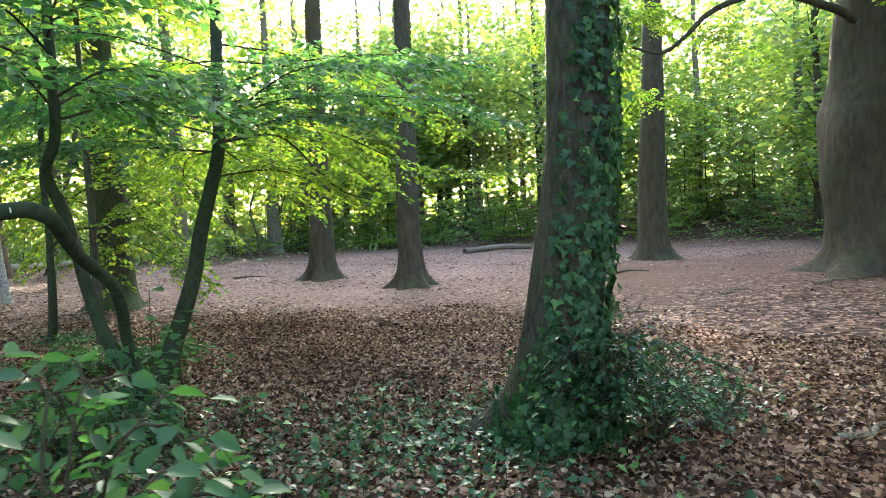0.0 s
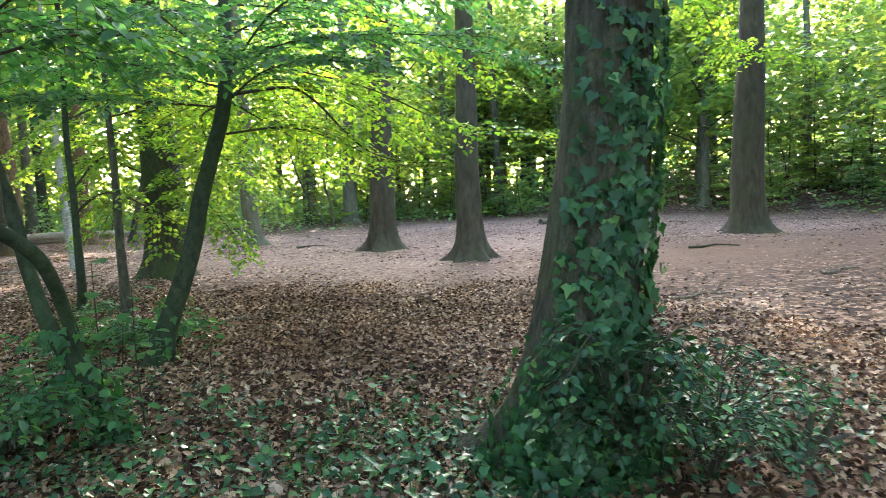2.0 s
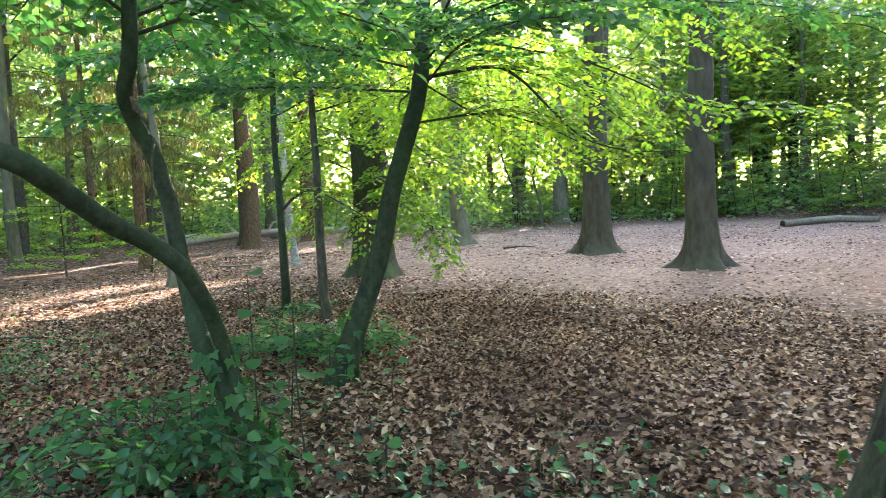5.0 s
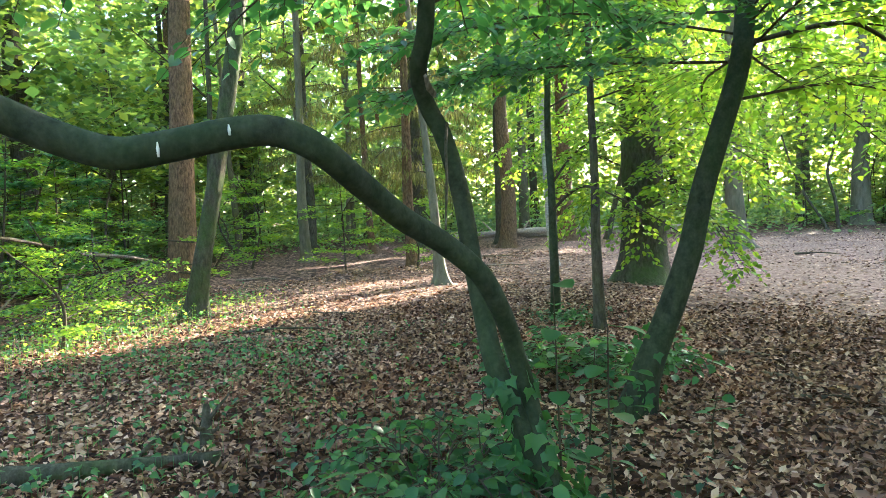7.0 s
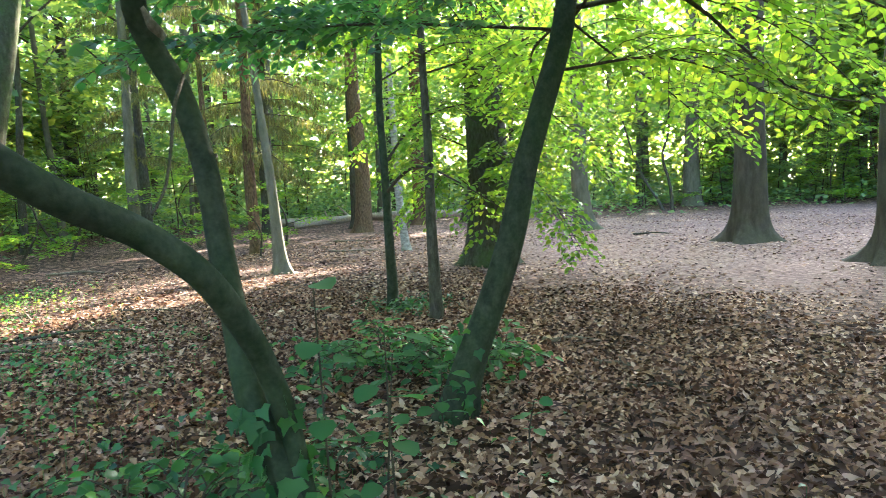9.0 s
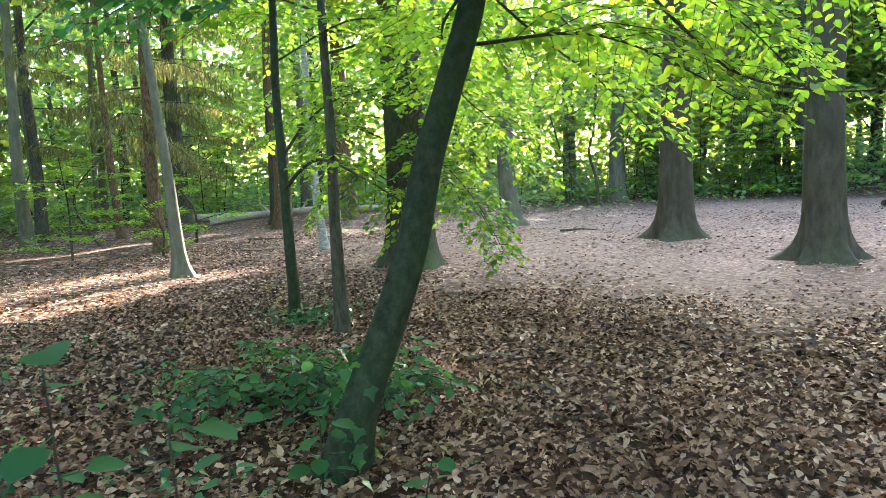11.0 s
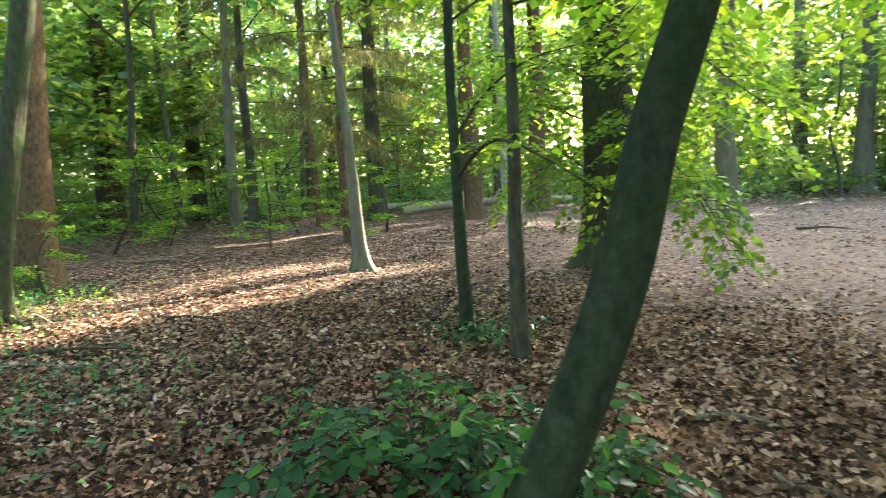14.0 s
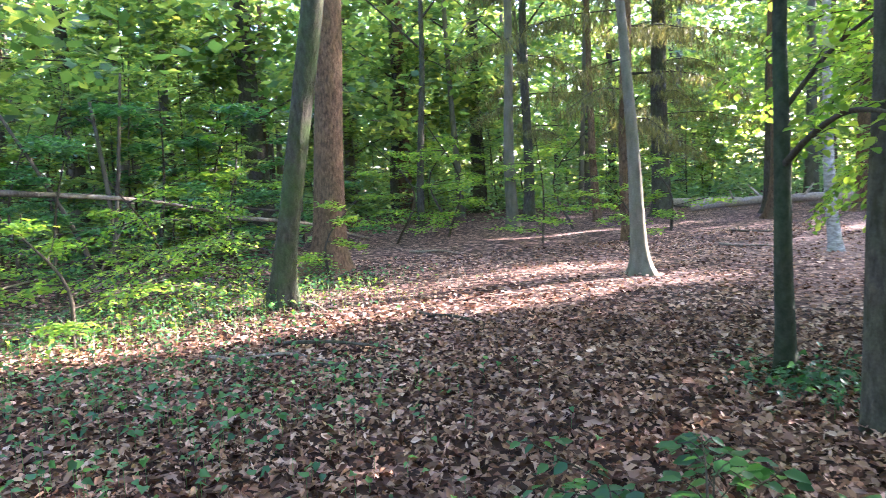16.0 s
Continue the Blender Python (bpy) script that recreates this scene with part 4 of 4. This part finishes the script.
def trunk_ivy():
    g = np.random.default_rng(15)
    n = 15000
    z = 4.2 * g.uniform(0, 1, n) ** 1.3
    a = g.uniform(-math.pi, math.pi, n)
    # thick on the flank towards the clearing, climbing in ragged strands on the other
    front = np.cos(a + 0.72)
    strands = 0.5 + 0.5 * np.sin(6 * a + 1.6 * z + 0.8 * np.sin(2.3 * z))
    cover = np.clip((front + 0.1 - 0.1 * z) * 1.7, 0, 1) * (0.35 + 0.65 * strands) + np.clip(0.75 - z, 0, 1) * np.clip(front + 0.9, 0, 1)
    keep = g.uniform(0, 1, n) < cover * np.clip(0.95 - 0.2 * z, 0.5, 0.9)
    z, a = z[keep], a[keep]
    cx = np.interp(z, [0, 0.5, 1.3, 1.92, 3.0, 6], [0.68, 0.77, 0.9, 0.97, 1.02, 1.08])
    cy = np.interp(z, [0, 0.5, 1.92, 3.0, 6], [4.72, 4.7, 4.7, 4.72, 4.8])
    m = len(z)
    r = 0.30 - 0.016 * z + 0.12 * np.exp(-z / 0.26) + g.uniform(0.0, 0.05, m) ** 1.2 + 0.2 * np.exp(-z / 0.4) * g.uniform(0, 1, m) + 0.09 * (g.uniform(0, 1, m) > 0.93) * g.uniform(0, 1, m)
    out = np.stack([np.cos(a), np.sin(a), np.zeros(m)], 1)
    pos = np.stack([cx + r * np.cos(a), cy + r * np.sin(a), z + 0.02], 1)
    part("ivy", mesh("ivy", *ivy_leaves(pos, out, g, 0.064), IVY_LEAF), ivied, "dark green climbing ivy leaves").matrix_local = Matrix.Translation(-Vector(ivied.location))


trunk_ivy()


def low_plants(name, label, centres, n, mat, leaf, seed, tall=0.16):
    """Low plants that no one could count: leaves on short stalks over the floor, in patches."""
    g = np.random.default_rng(seed)
    c = np.array(centres)
    i = g.integers(0, len(c), n)
    xy = c[i, :2] + g.normal(0, 1, (n, 2)) * c[i, 2:3]
    h = g.uniform(0.2, 1, n) * tall
    pos = np.stack([xy[:, 0], xy[:, 1], height(xy[:, 0], xy[:, 1]) + h], 1)
    along, normal = spread(g, n, 0.35)
    ln = leaf * g.uniform(0.6, 1.3, n)
    v, f = broad_blades(pos, along, normal, ln, ln * 0.85, 0.16, 0.2, ((-0.06, 0.28), (0.3, 0.52), (0.6, 0.26)))
    stalk = tube(np.array([(0, 0, 0), (0, 0, 1.0)]), [0.0015, 0.001], 4)
    sv = (np.repeat(pos[::2, None], 8, 1) + stalk[0][None] * np.stack([np.ones(len(h[::2])), np.ones(len(h[::2])), h[::2]], 1)[:, None]) - np.stack([0 * h[::2], 0 * h[::2], h[::2]], 1)[:, None]
    sf = (np.arange(len(sv))[:, None, None] * 8 + stalk[1][None]).reshape(-1, 4)
    v, f = join([(v, f), (sv.reshape(-1, 3), sf)])
    tagged(part(name, mesh(name, v, f, mat)), label, "undergrowth", kind="stuff")


low_plants("ground_ivy", "dark green ivy creeping over the leaf litter", [(0.9, 5.0, 0.45), (1.4, 5.3, 0.5), (0.4, 4.4, 0.5), (-0.5, 4.2, 0.6), (1.9, 5.6, 0.4), (-1.7, 4.6, 0.6), (-2.6, 4.6, 0.6), (-3.2, 5.6, 0.5), (-1.2, 3.4, 0.7), (-2.4, 3.3, 0.8), (-5.5, 9.6, 0.25), (0.2, 3.2, 0.8), (-0.2, 5.0, 0.5)], 4600, IVY_LEAF, 0.054, 41)
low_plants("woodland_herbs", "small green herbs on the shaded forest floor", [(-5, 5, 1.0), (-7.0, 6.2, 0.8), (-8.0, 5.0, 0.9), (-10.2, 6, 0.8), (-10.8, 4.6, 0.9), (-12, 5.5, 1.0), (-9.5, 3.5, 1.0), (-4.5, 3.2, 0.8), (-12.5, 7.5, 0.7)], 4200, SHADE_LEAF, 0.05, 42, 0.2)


def bush(name, label, x, y, sprigs, reach, leaf, seed, mat=SHADE_LEAF, rise=0.5):
    """A low leafy shrub: arching shoots from one foot."""
    base = tagged(new(name), label, "shrub")
    base.location = (x, y, spot(x, y))
    g = np.random.default_rng(seed)
    for i in range(sprigs):
        a = i * 2.4 + g.uniform(-0.4, 0.4)
        r = reach * g.uniform(0.6, 1.1)
        h = rise * g.uniform(0.6, 1.3)
        wood, leaves = spray([(0, 0, -0.02), (math.cos(a) * r * 0.4, math.sin(a) * r * 0.4, h), (math.cos(a) * r, math.sin(a) * r, h * 0.8)], 0.3, seed + i, leaf, mat, 0.006, 9, 0.8)
        b = part("branch", wood, base)
        part("foliage", leaves, b)


bush("hazel_shrub", "low green shrub at the foot of the forked tree", -2.75, 4.75, 20, 0.85, 0.078, 500, rise=0.36)
bush("hazel_shrub", "low dark green shrub beside the curved tree", -4.1, 7.5, 16, 1.15, 0.09, 530, rise=0.26)
bush("hazel_shrub", "low dark green shrub between the young trees", -3.3, 7.7, 10, 0.7, 0.075, 560, rise=0.22)
bush("hazel_shrub", "leafy green shrub close to the path", -0.95, 1.4, 22, 0.75, 0.08, 590, rise=1.05)
bush("hazel_shrub", "green shrub at the foot of the ivy tree", 0.98, 4.35, 26, 0.44, 0.056, 620, IVY_LEAF, 0.62)
bush("hazel_shrub", "thin grey-green shrub spreading beside the ivy tree", 1.42, 4.5, 22, 0.65, 0.04, 650, IVY_LEAF, 0.46)


# ---- spruces with hanging twigs ----
def spruce_boughs(x, y, label, seed, low, high, n):
    """The drooping tawny twigs of a spruce: bowed branches hung with narrow strands."""
    base = [o for o in scene.objects if o.get("label", "") == label][0]
    g = np.random.default_rng(seed)
    inv = Matrix.Translation(-Vector(base.location))
    for i in range(n):
        a, z, r = i * 2.4 + g.uniform(-0.3, 0.3), low + (high - low) * i / n, g.uniform(1.8, 3.6)
        d = np.array([math.cos(a), math.sin(a), 0])
        path = smooth_path([(x, y, z), np.array([x, y, z - 0.05]) + d * r * 0.5, np.array([x, y, z - 0.5]) + d * r], 14)
        b = part("branch", mesh("branch", *tube(path, np.linspace(0.022, 0.005, 14), 6), TWIG), base)
        b.matrix_local = inv
        m = 460
        k = g.integers(2, 14, m)
        side = np.cross(d, (0, 0, 1)) * g.normal(0, 0.22, m)[:, None]
        pos = path[k] + side + g.normal(0, 0.05, (m, 3))
        along = np.array([0, 0, -1.0]) + g.normal(0, 0.32, (m, 3))
        normal = g.normal(0, 1, (m, 3))
        ln = g.uniform(0.12, 0.42, m)
        part("foliage", mesh("foliage", *cards(pos, along, normal, ln, 0.022), NEEDLE, False), b)


spruce_boughs(-14.75, 14.9, "slim red-brown conifer trunk", 600, 2.6, 8, 16)
spruce_boughs(-21.2, 20.9, "dark conifer trunk with drooping twigs", 601, 2.4, 10, 22)
spruce_boughs(-22.6, 16.5, "thin dark trunk in the shade", 602, 3.0, 9, 14)


# ---- fallen wood ----
def fallen(name, label, points, r0, r1, mat=DEAD, stubs=0, seed=0):
    """A log or stick lying on the floor, with broken side stubs."""
    g = np.random.default_rng(seed)
    pts = [(x, y, spot(x, y) + z) for x, y, z in points]
    base = tagged(new(name), label, name.replace("_", " "))
    base.location = pts[0]
    local = [tuple(np.subtract(p, pts[0])) for p in pts]
    n = 24
    part("stem", mesh("stem", *tube(smooth_path(local, n), np.linspace(r0, r1, n), 12, rough=0.09, seed=seed), mat), base)
    path = smooth_path(local, n)
    for i in range(stubs):
        k = int(g.integers(3, n - 2))
        way = g.normal(0, 1, 3) * (1, 1, 0.3) + (0, 0, 0.7)
        way /= np.linalg.norm(way)
        ln = g.uniform(2, 5) * r0
        part("stub", mesh("stub", *tube(smooth_path([path[k], path[k] + way * ln * 0.5, path[k] + way * ln + g.normal(0, 0.03, 3)], 7), np.linspace(r0 * 0.4, r0 * 0.12, 7), 6), mat), base)


fallen("fallen_log", "pale fallen log on the wood's floor", [(-22.4, 23.2, 0.18), (-20.6, 24.6, 0.35), (-18.6, 26.0, 0.4), (-16.5, 27.6, 0.3)], 0.17, 0.13, SUNLIT_PALE, 5, 1)
fallen("fallen_log", "long pale fallen trunk behind orange-barked trees", [(-20.8, 27.2, 0.2), (-18.0, 28.6, 0.28), (-14.5, 30.6, 0.24)], 0.18, 0.14, SUNLIT_PALE, 3, 2)
fallen("fallen_log", "weathered log lying among tall trunks", [(-25.6, 24.2, 0.15), (-22.5, 27.5, 0.2), (-20.5, 30.5, 0.2)], 0.18, 0.13, SUNLIT_PALE, 2, 3)
fallen("fallen_log", "mossy rotten log lying in the leaves", [(-5.9, 2.9, 0.02), (-5.2, 3.4, 0.05), (-4.75, 3.95, 0.03), (-4.4, 4.45, 0.03)], 0.07, 0.045, MOSSY, 5, 4)
fallen("fallen_log", "low log at the clearing's far edge", [(0.9, 27.6, 0.1), (2.4, 28.6, 0.15), (3.9, 29.4, 0.12)], 0.14, 0.1, DEAD, 2, 5)
fallen("broken_stump", "short broken stub standing in the leaves", [(-4.72, 4.5, -0.03), (-4.75, 4.52, 0.12), (-4.8, 4.55, 0.25)], 0.05, 0.02, OLD, 3, 6)
fallen("broken_stump", "small rotten stump among the leaves", [(1.92, 4.72, -0.05), (1.93, 4.74, 0.03), (1.98, 4.72, 0.12)], 0.085, 0.03, OLD, 8, 7)
for i, (x, y, a, ln, r) in enumerate([(-9.45, 8.2, 0.5, 0.9, 0.03), (-12.6, 15.4, 0.45, 1.3, 0.05), (-8.6, 6.0, 0.9, 1.3, 0.03), (-7.9, 6.8, 1.0, 0.8, 0.025), (-3.5, 9.0, 0.2, 0.6, 0.025), (-2.8, 8.6, -0.5, 0.6, 0.02), (-2.3, 7.95, 0.1, 0.5, 0.022), (2.6, 4.4, 0.1, 0.7, 0.035), (2.3, 9.8, 0.2, 0.8, 0.04), (4.0, 16.4, 0.0, 1.1, 0.06), (7.0, 12.5, 0.4, 1.2, 0.05), (-1.0, 6.2, 0.4, 0.5, 0.014), (-0.3, 5.0, -0.6, 0.6, 0.014), (-16.0, 10.2, 0.7, 1.2, 0.05), (-14.5, 17.5, 0.2, 1.4, 0.05), (-6.4, 20.0, 0.3, 0.9, 0.04), (5.0, 12.0, 0.4, 0.8, 0.03)]):
    c, s = math.cos(a) * ln, math.sin(a) * ln
    r = min(r, 0.018 + 0.25 * r)
    fallen("stick", "dry broken stick lying on the leaf litter", [(x, y, r * 0.7), (x + c * 0.3 + s * 0.06, y + s * 0.3 - c * 0.06, r * 0.9), (x + c * 0.55 - s * 0.1, y + s * 0.55 + c * 0.1, r * 1.1), (x + c, y + s, r * 0.6)], r, r * 0.35, DEAD if i % 3 else OLD, 2 + i % 3, 20 + i)
for i, (p, q, r) in enumerate([((-13.2, 3.4, 1.62), (-16.5, 7.0, 0.9), 0.045), ((-15.6, 6.5, 1.0), (-18.0, 9.8, 0.25), 0.045), ((-12.5, 4.6, 0.25), (-14.8, 5.6, 0.5), 0.018), ((-13.4, 5.7, 0.3), (-15.2, 6.6, 0.75), 0.018), ((-12.0, 3.6, 0.4), (-14.5, 4.1, 0.2), 0.016), ((-14.0, 4.4, 0.1), (-14.6, 5.0, 1.2), 0.02), ((-14.9, 4.7, 0.0), (-16.2, 4.3, 3.2), 0.05), ((-14.7, 4.6, 0.0), (-15.6, 4.9, 3.6), 0.045), ((-15.0, 4.4, 0.0), (-15.4, 3.0, 3.0), 0.05)]):
    m = tuple((np.array(p) + q) / 2 + (0.05, 0.03, 0.08))
    fallen("dead_branch", "bare pale dead branch in the brushwood", [p, m, q], r, r * 0.5, DEAD if i < 6 else BEECH, 4, 60 + i)

# marks and a broken stub on the forked tree, ivy round its foot
inv = Matrix.Translation(-Vector(forked.location))
WHITE, wt, wp, _ = material("white_mark")
wp.inputs["Base Color"].default_value, wp.inputs["Roughness"].default_value = (0.62, 0.61, 0.56, 1), 0.8
for x, y, z, ln in ((-2.555, 3.525, 1.715, 0.022), (-2.43, 3.69, 1.765, 0.016)):
    q = np.array([(x, y, z + ln), (x + 0.002, y, z), (x + 0.003, y, z - ln)]) + np.array([0.92, -0.38, 0]) * 0.052
    part("mark", mesh("mark", *tube(q, [0.002, 0.005, 0.0035], 8), WHITE), forked, "white bird dropping").matrix_local = inv
part("stub", mesh("stub", *tube(np.array([(-2.9, 4.96, 2.06), (-2.86, 4.9, 2.09), (-2.82, 4.86, 2.13)]), [0.034, 0.028, 0.01], 10, rough=0.15), DEAD), forked, "broken stub of a side branch").matrix_local = inv
part("twig", mesh("twig", *tube(smooth_path([(-2.86, 5.03, 1.92), (-2.74, 4.9, 1.78), (-2.66, 4.82, 1.62), (-2.6, 4.75, 1.5), (-2.47, 4.62, 1.42)], 16), np.linspace(0.008, 0.005, 16), 6), TWIG), forked, "thin dark twig hanging between the stems").matrix_local = inv


def stem_ivy(base, axis, radius, z0, z1, n, seed, size=0.075):
    """A few climbing leaves round a thin stem."""
    g = np.random.default_rng(seed)
    ax = np.array(axis)
    z, a = g.uniform(z0, z1, n), g.uniform(0, 6.28, n)
    r = radius + g.uniform(0, 0.05, n)
    out = np.stack([np.cos(a), np.sin(a), 0 * a], 1)
    pos = np.stack([np.interp(z, ax[:, 2], ax[:, 0]), np.interp(z, ax[:, 2], ax[:, 1]), z], 1) + out * r[:, None]
    part("ivy", mesh("ivy", *ivy_leaves(pos, out, g, size), SHADE_LEAF), base, "green climbing leaves").matrix_local = Matrix.Translation(-Vector(base.location))


stem_ivy(forked, [(-2.13, 5.03, 0), (-2.24, 5.0, 0.3), (-2.40, 4.98, 0.58), (-2.50, 4.96, 0.78)], 0.07, 0.02, 0.75, 130, 81)
stem_ivy(bent, [(-2.97, 6.84, 0), (-2.93, 6.95, 0.35), (-2.83, 7.14, 0.8)], 0.1, 0.02, 0.6, 45, 82)


# ---- seedlings, brushwood and stalks ----
def seedling(x, y, tall, leaves, leaf, seed, lean=(0.0, 0.0)):
    """A single thin shoot with a few wide round leaves near its top."""
    g = np.random.default_rng(seed)
    base = tagged(new("hazel_seedling"), "thin hazel shoot with a few wide green leaves", "seedling", "hazel seedlings")
    base.location = (x, y, spot(x, y) - 0.02)
    stem = smooth_path([(0, 0, 0), (lean[0] * 0.4 + g.normal(0, 0.02), lean[1] * 0.4, tall * 0.5), (lean[0], lean[1], tall)], 14)
    part("stem", mesh("stem", *tube(stem, np.linspace(0.007, 0.0025, 14), 6), TWIG), base)
    for i in range(leaves):
        k = 13 - i % 9
        a = i * 2.4 + g.uniform(-0.4, 0.4)
        d = np.array([math.cos(a), math.sin(a), g.uniform(-0.25, 0.1)])
        at = stem[k] + d * leaf * g.uniform(0.2, 0.7)
        ln = leaf * g.uniform(0.75, 1.2)
        v, f = join([broad_blades(at[None], d[None], np.array([[g.normal(0, 0.25), g.normal(0, 0.25), 1.0]]), ln, ln * 0.9, 0.1, 0.15), tube(np.array([stem[k], at]), [0.002, 0.0015], 4)])
        part("leaf", mesh("leaf", v, f, SHADE_LEAF), base)


for i, (x, y, tall, leaves, leaf, lean) in enumerate([(-2.3, 5.1, 1.22, 9, 0.1, (0.04, -0.06)), (-2.15, 5.3, 1.02, 9, 0.1, (0.05, -0.1)), (-2.62, 5.75, 0.75, 8, 0.09, (0.05, 0.04)), (-2.9, 6.6, 0.42, 10, 0.1, (0.05, -0.05)), (-2.2, 6.4, 0.35, 7, 0.08, (0, 0.05)), (-3.2, 5.6, 0.5, 8, 0.09, (-0.05, 0)), (-3.6, 8.5, 0.3, 9, 0.11, (0.08, 0)), (-1.55, 5.2, 0.3, 7, 0.08, (0, 0)), (-0.6, 5.6, 0.25, 7, 0.07, (0.03, 0))]):
    seedling(x, y, tall, leaves, leaf, 900 + i, lean)

# flat leafy boughs low on the leaning trunk and over the brushwood
for i, pts in enumerate([
    [(-10.45, 6.9, 0.85), (-10.2, 6.3, 0.95), (-10.0, 5.6, 0.8), (-9.9, 4.9, 0.55)],
    [(-10.45, 6.9, 0.7), (-10.7, 6.2, 0.85), (-10.8, 5.4, 0.7), (-10.8, 4.6, 0.45)],
    [(-10.45, 6.9, 1.2), (-10.9, 5.9, 1.3), (-11.3, 5.0, 1.05), (-11.6, 4.2, 0.7)]]):
    bough(leaning, pts, 0.55, 930 + i, twigs=26, leaf=0.065)


def brushwood(points, width, seed, leafy=True):
    """A broken bough lying in the heap at the wood's edge, some with leaves left on it."""
    base = tagged(new("brushwood_bough"), "broken beech bough in the brushwood, leaves still on it" if leafy else "bare grey twiggy bough lying in the brushwood", "dead branch")
    p0 = Vector(points[0])
    base.location = p0
    wood, leaves = spray([tuple(Vector(p) - p0) for p in points], width, seed, 0.065, BEECH_LEAF, 0.014, 24, 0.75)
    part("branch", wood, base)
    if leafy:
        part("foliage", leaves, base)


for i, pts in enumerate([
    [(-12.6, 6.6, 0.0), (-12.2, 5.8, 0.6), (-11.9, 5.0, 0.75), (-11.6, 4.2, 0.5)],
    [(-13.0, 5.9, 0.0), (-12.5, 5.0, 0.8), (-12.1, 4.2, 0.9), (-11.7, 3.4, 0.6)],
    [(-12.2, 6.9, 0.0), (-11.7, 6.3, 0.5), (-11.3, 5.6, 0.55), (-11.0, 4.8, 0.3)],
    [(-12.8, 4.4, 0.0), (-12.1, 4.0, 0.5), (-11.4, 3.7, 0.5), (-10.6, 3.6, 0.25)],
    [(-12.0, 5.2, 0.0), (-11.5, 4.5, 0.35), (-11.0, 4.0, 0.35), (-10.4, 3.3, 0.15)],
    [(-13.6, 6.6, 0.0), (-13.0, 6.2, 0.9), (-12.5, 5.6, 1.1), (-12.0, 5.2, 0.9)],
    [(-11.6, 6.3, 0.0), (-11.2, 5.9, 0.3), (-10.9, 5.3, 0.35), (-10.5, 4.8, 0.2)],
    [(-12.4, 3.9, 0.0), (-11.9, 3.2, 0.6), (-11.3, 2.7, 0.6), (-10.6, 2.4, 0.3)],
    [(-13.2, 7.3, 0.0), (-12.4, 6.9, 0.35), (-11.7, 6.6, 0.4), (-11.1, 6.1, 0.15)],
    [(-11.3, 4.6, 0.0), (-10.9, 5.1, 0.25), (-10.6, 5.7, 0.3), (-10.2, 6.2, 0.1)]]):
    brushwood(pts, 0.5, 960 + i, i % 5 < 4)
for i, (p, q, r) in enumerate([((-11.5, 3.1, 0.05), (-10.3, 4.6, 0.1), 0.016), ((-12.2, 5.2, 0.35), (-11.7, 6.5, 0.85), 0.02), ((-11.9, 6.0, 0.1), (-11.4, 6.6, 0.7), 0.012), ((-9.9, 7.3, 0.02), (-9.4, 7.0, 0.25), 0.01), ((-8.7, 6.6, 0.02), (-7.9, 7.6, 0.02), 0.02), ((-8.3, 6.2, 0.02), (-7.6, 6.5, 0.03), 0.014), ((-11.2, 4.2, 0.05), (-10.9, 5.6, 0.45), 0.013)]):
    m = tuple((np.array(p) + q) / 2 + (0.04, -0.05, 0.06))
    fallen("dead_branch", "bare bleached dead branch in the brushwood", [p, m, q], r, r * 0.45, OLD if i in (4, 5) else DEAD, 3, 990 + i)


def dry_stalks():
    """Thin dead stalks that stand in the sunlit strip."""
    g = np.random.default_rng(61)
    pieces = []
    for i in range(230):
        u = g.uniform(0, 1)
        x, y = -9.6 - 2.0 * u + g.normal(0, 0.55), 4.6 + 6.4 * u + g.normal(0, 0.6)
        h, z = g.uniform(0.06, 0.26), spot(x, y)
        d = g.normal(0, 0.25, 2) * h
        pieces.append(tube(np.array([(x, y, z), (x + d[0] * 0.4, y + d[1] * 0.4, z + h * 0.6), (x + d[0], y + d[1], z + h)]), [0.004, 0.003, 0.0015], 4))
    tagged(part("dry_stalks", mesh("dry_stalks", *join(pieces), DEAD)), "thin dead stalks standing in sunlit leaf litter", "undergrowth", kind="stuff")


dry_stalks()
# sunlight put into the colour: brighter beech leaf where other herbs take SHADE_LEAF
low_plants("sunlit_herbs", "herbs along the sunlit strip, sunlight in their yellow-green", [(-9.7, 5.2, 0.5), (-10.2, 6.0, 0.5), (-10.7, 6.8, 0.45), (-11.2, 7.8, 0.5), (-11.2, 5.2, 0.6), (-9.2, 4.4, 0.5), (-11.9, 6.2, 0.5)], 850, BEECH_LEAF, 0.045, 43, 0.26)
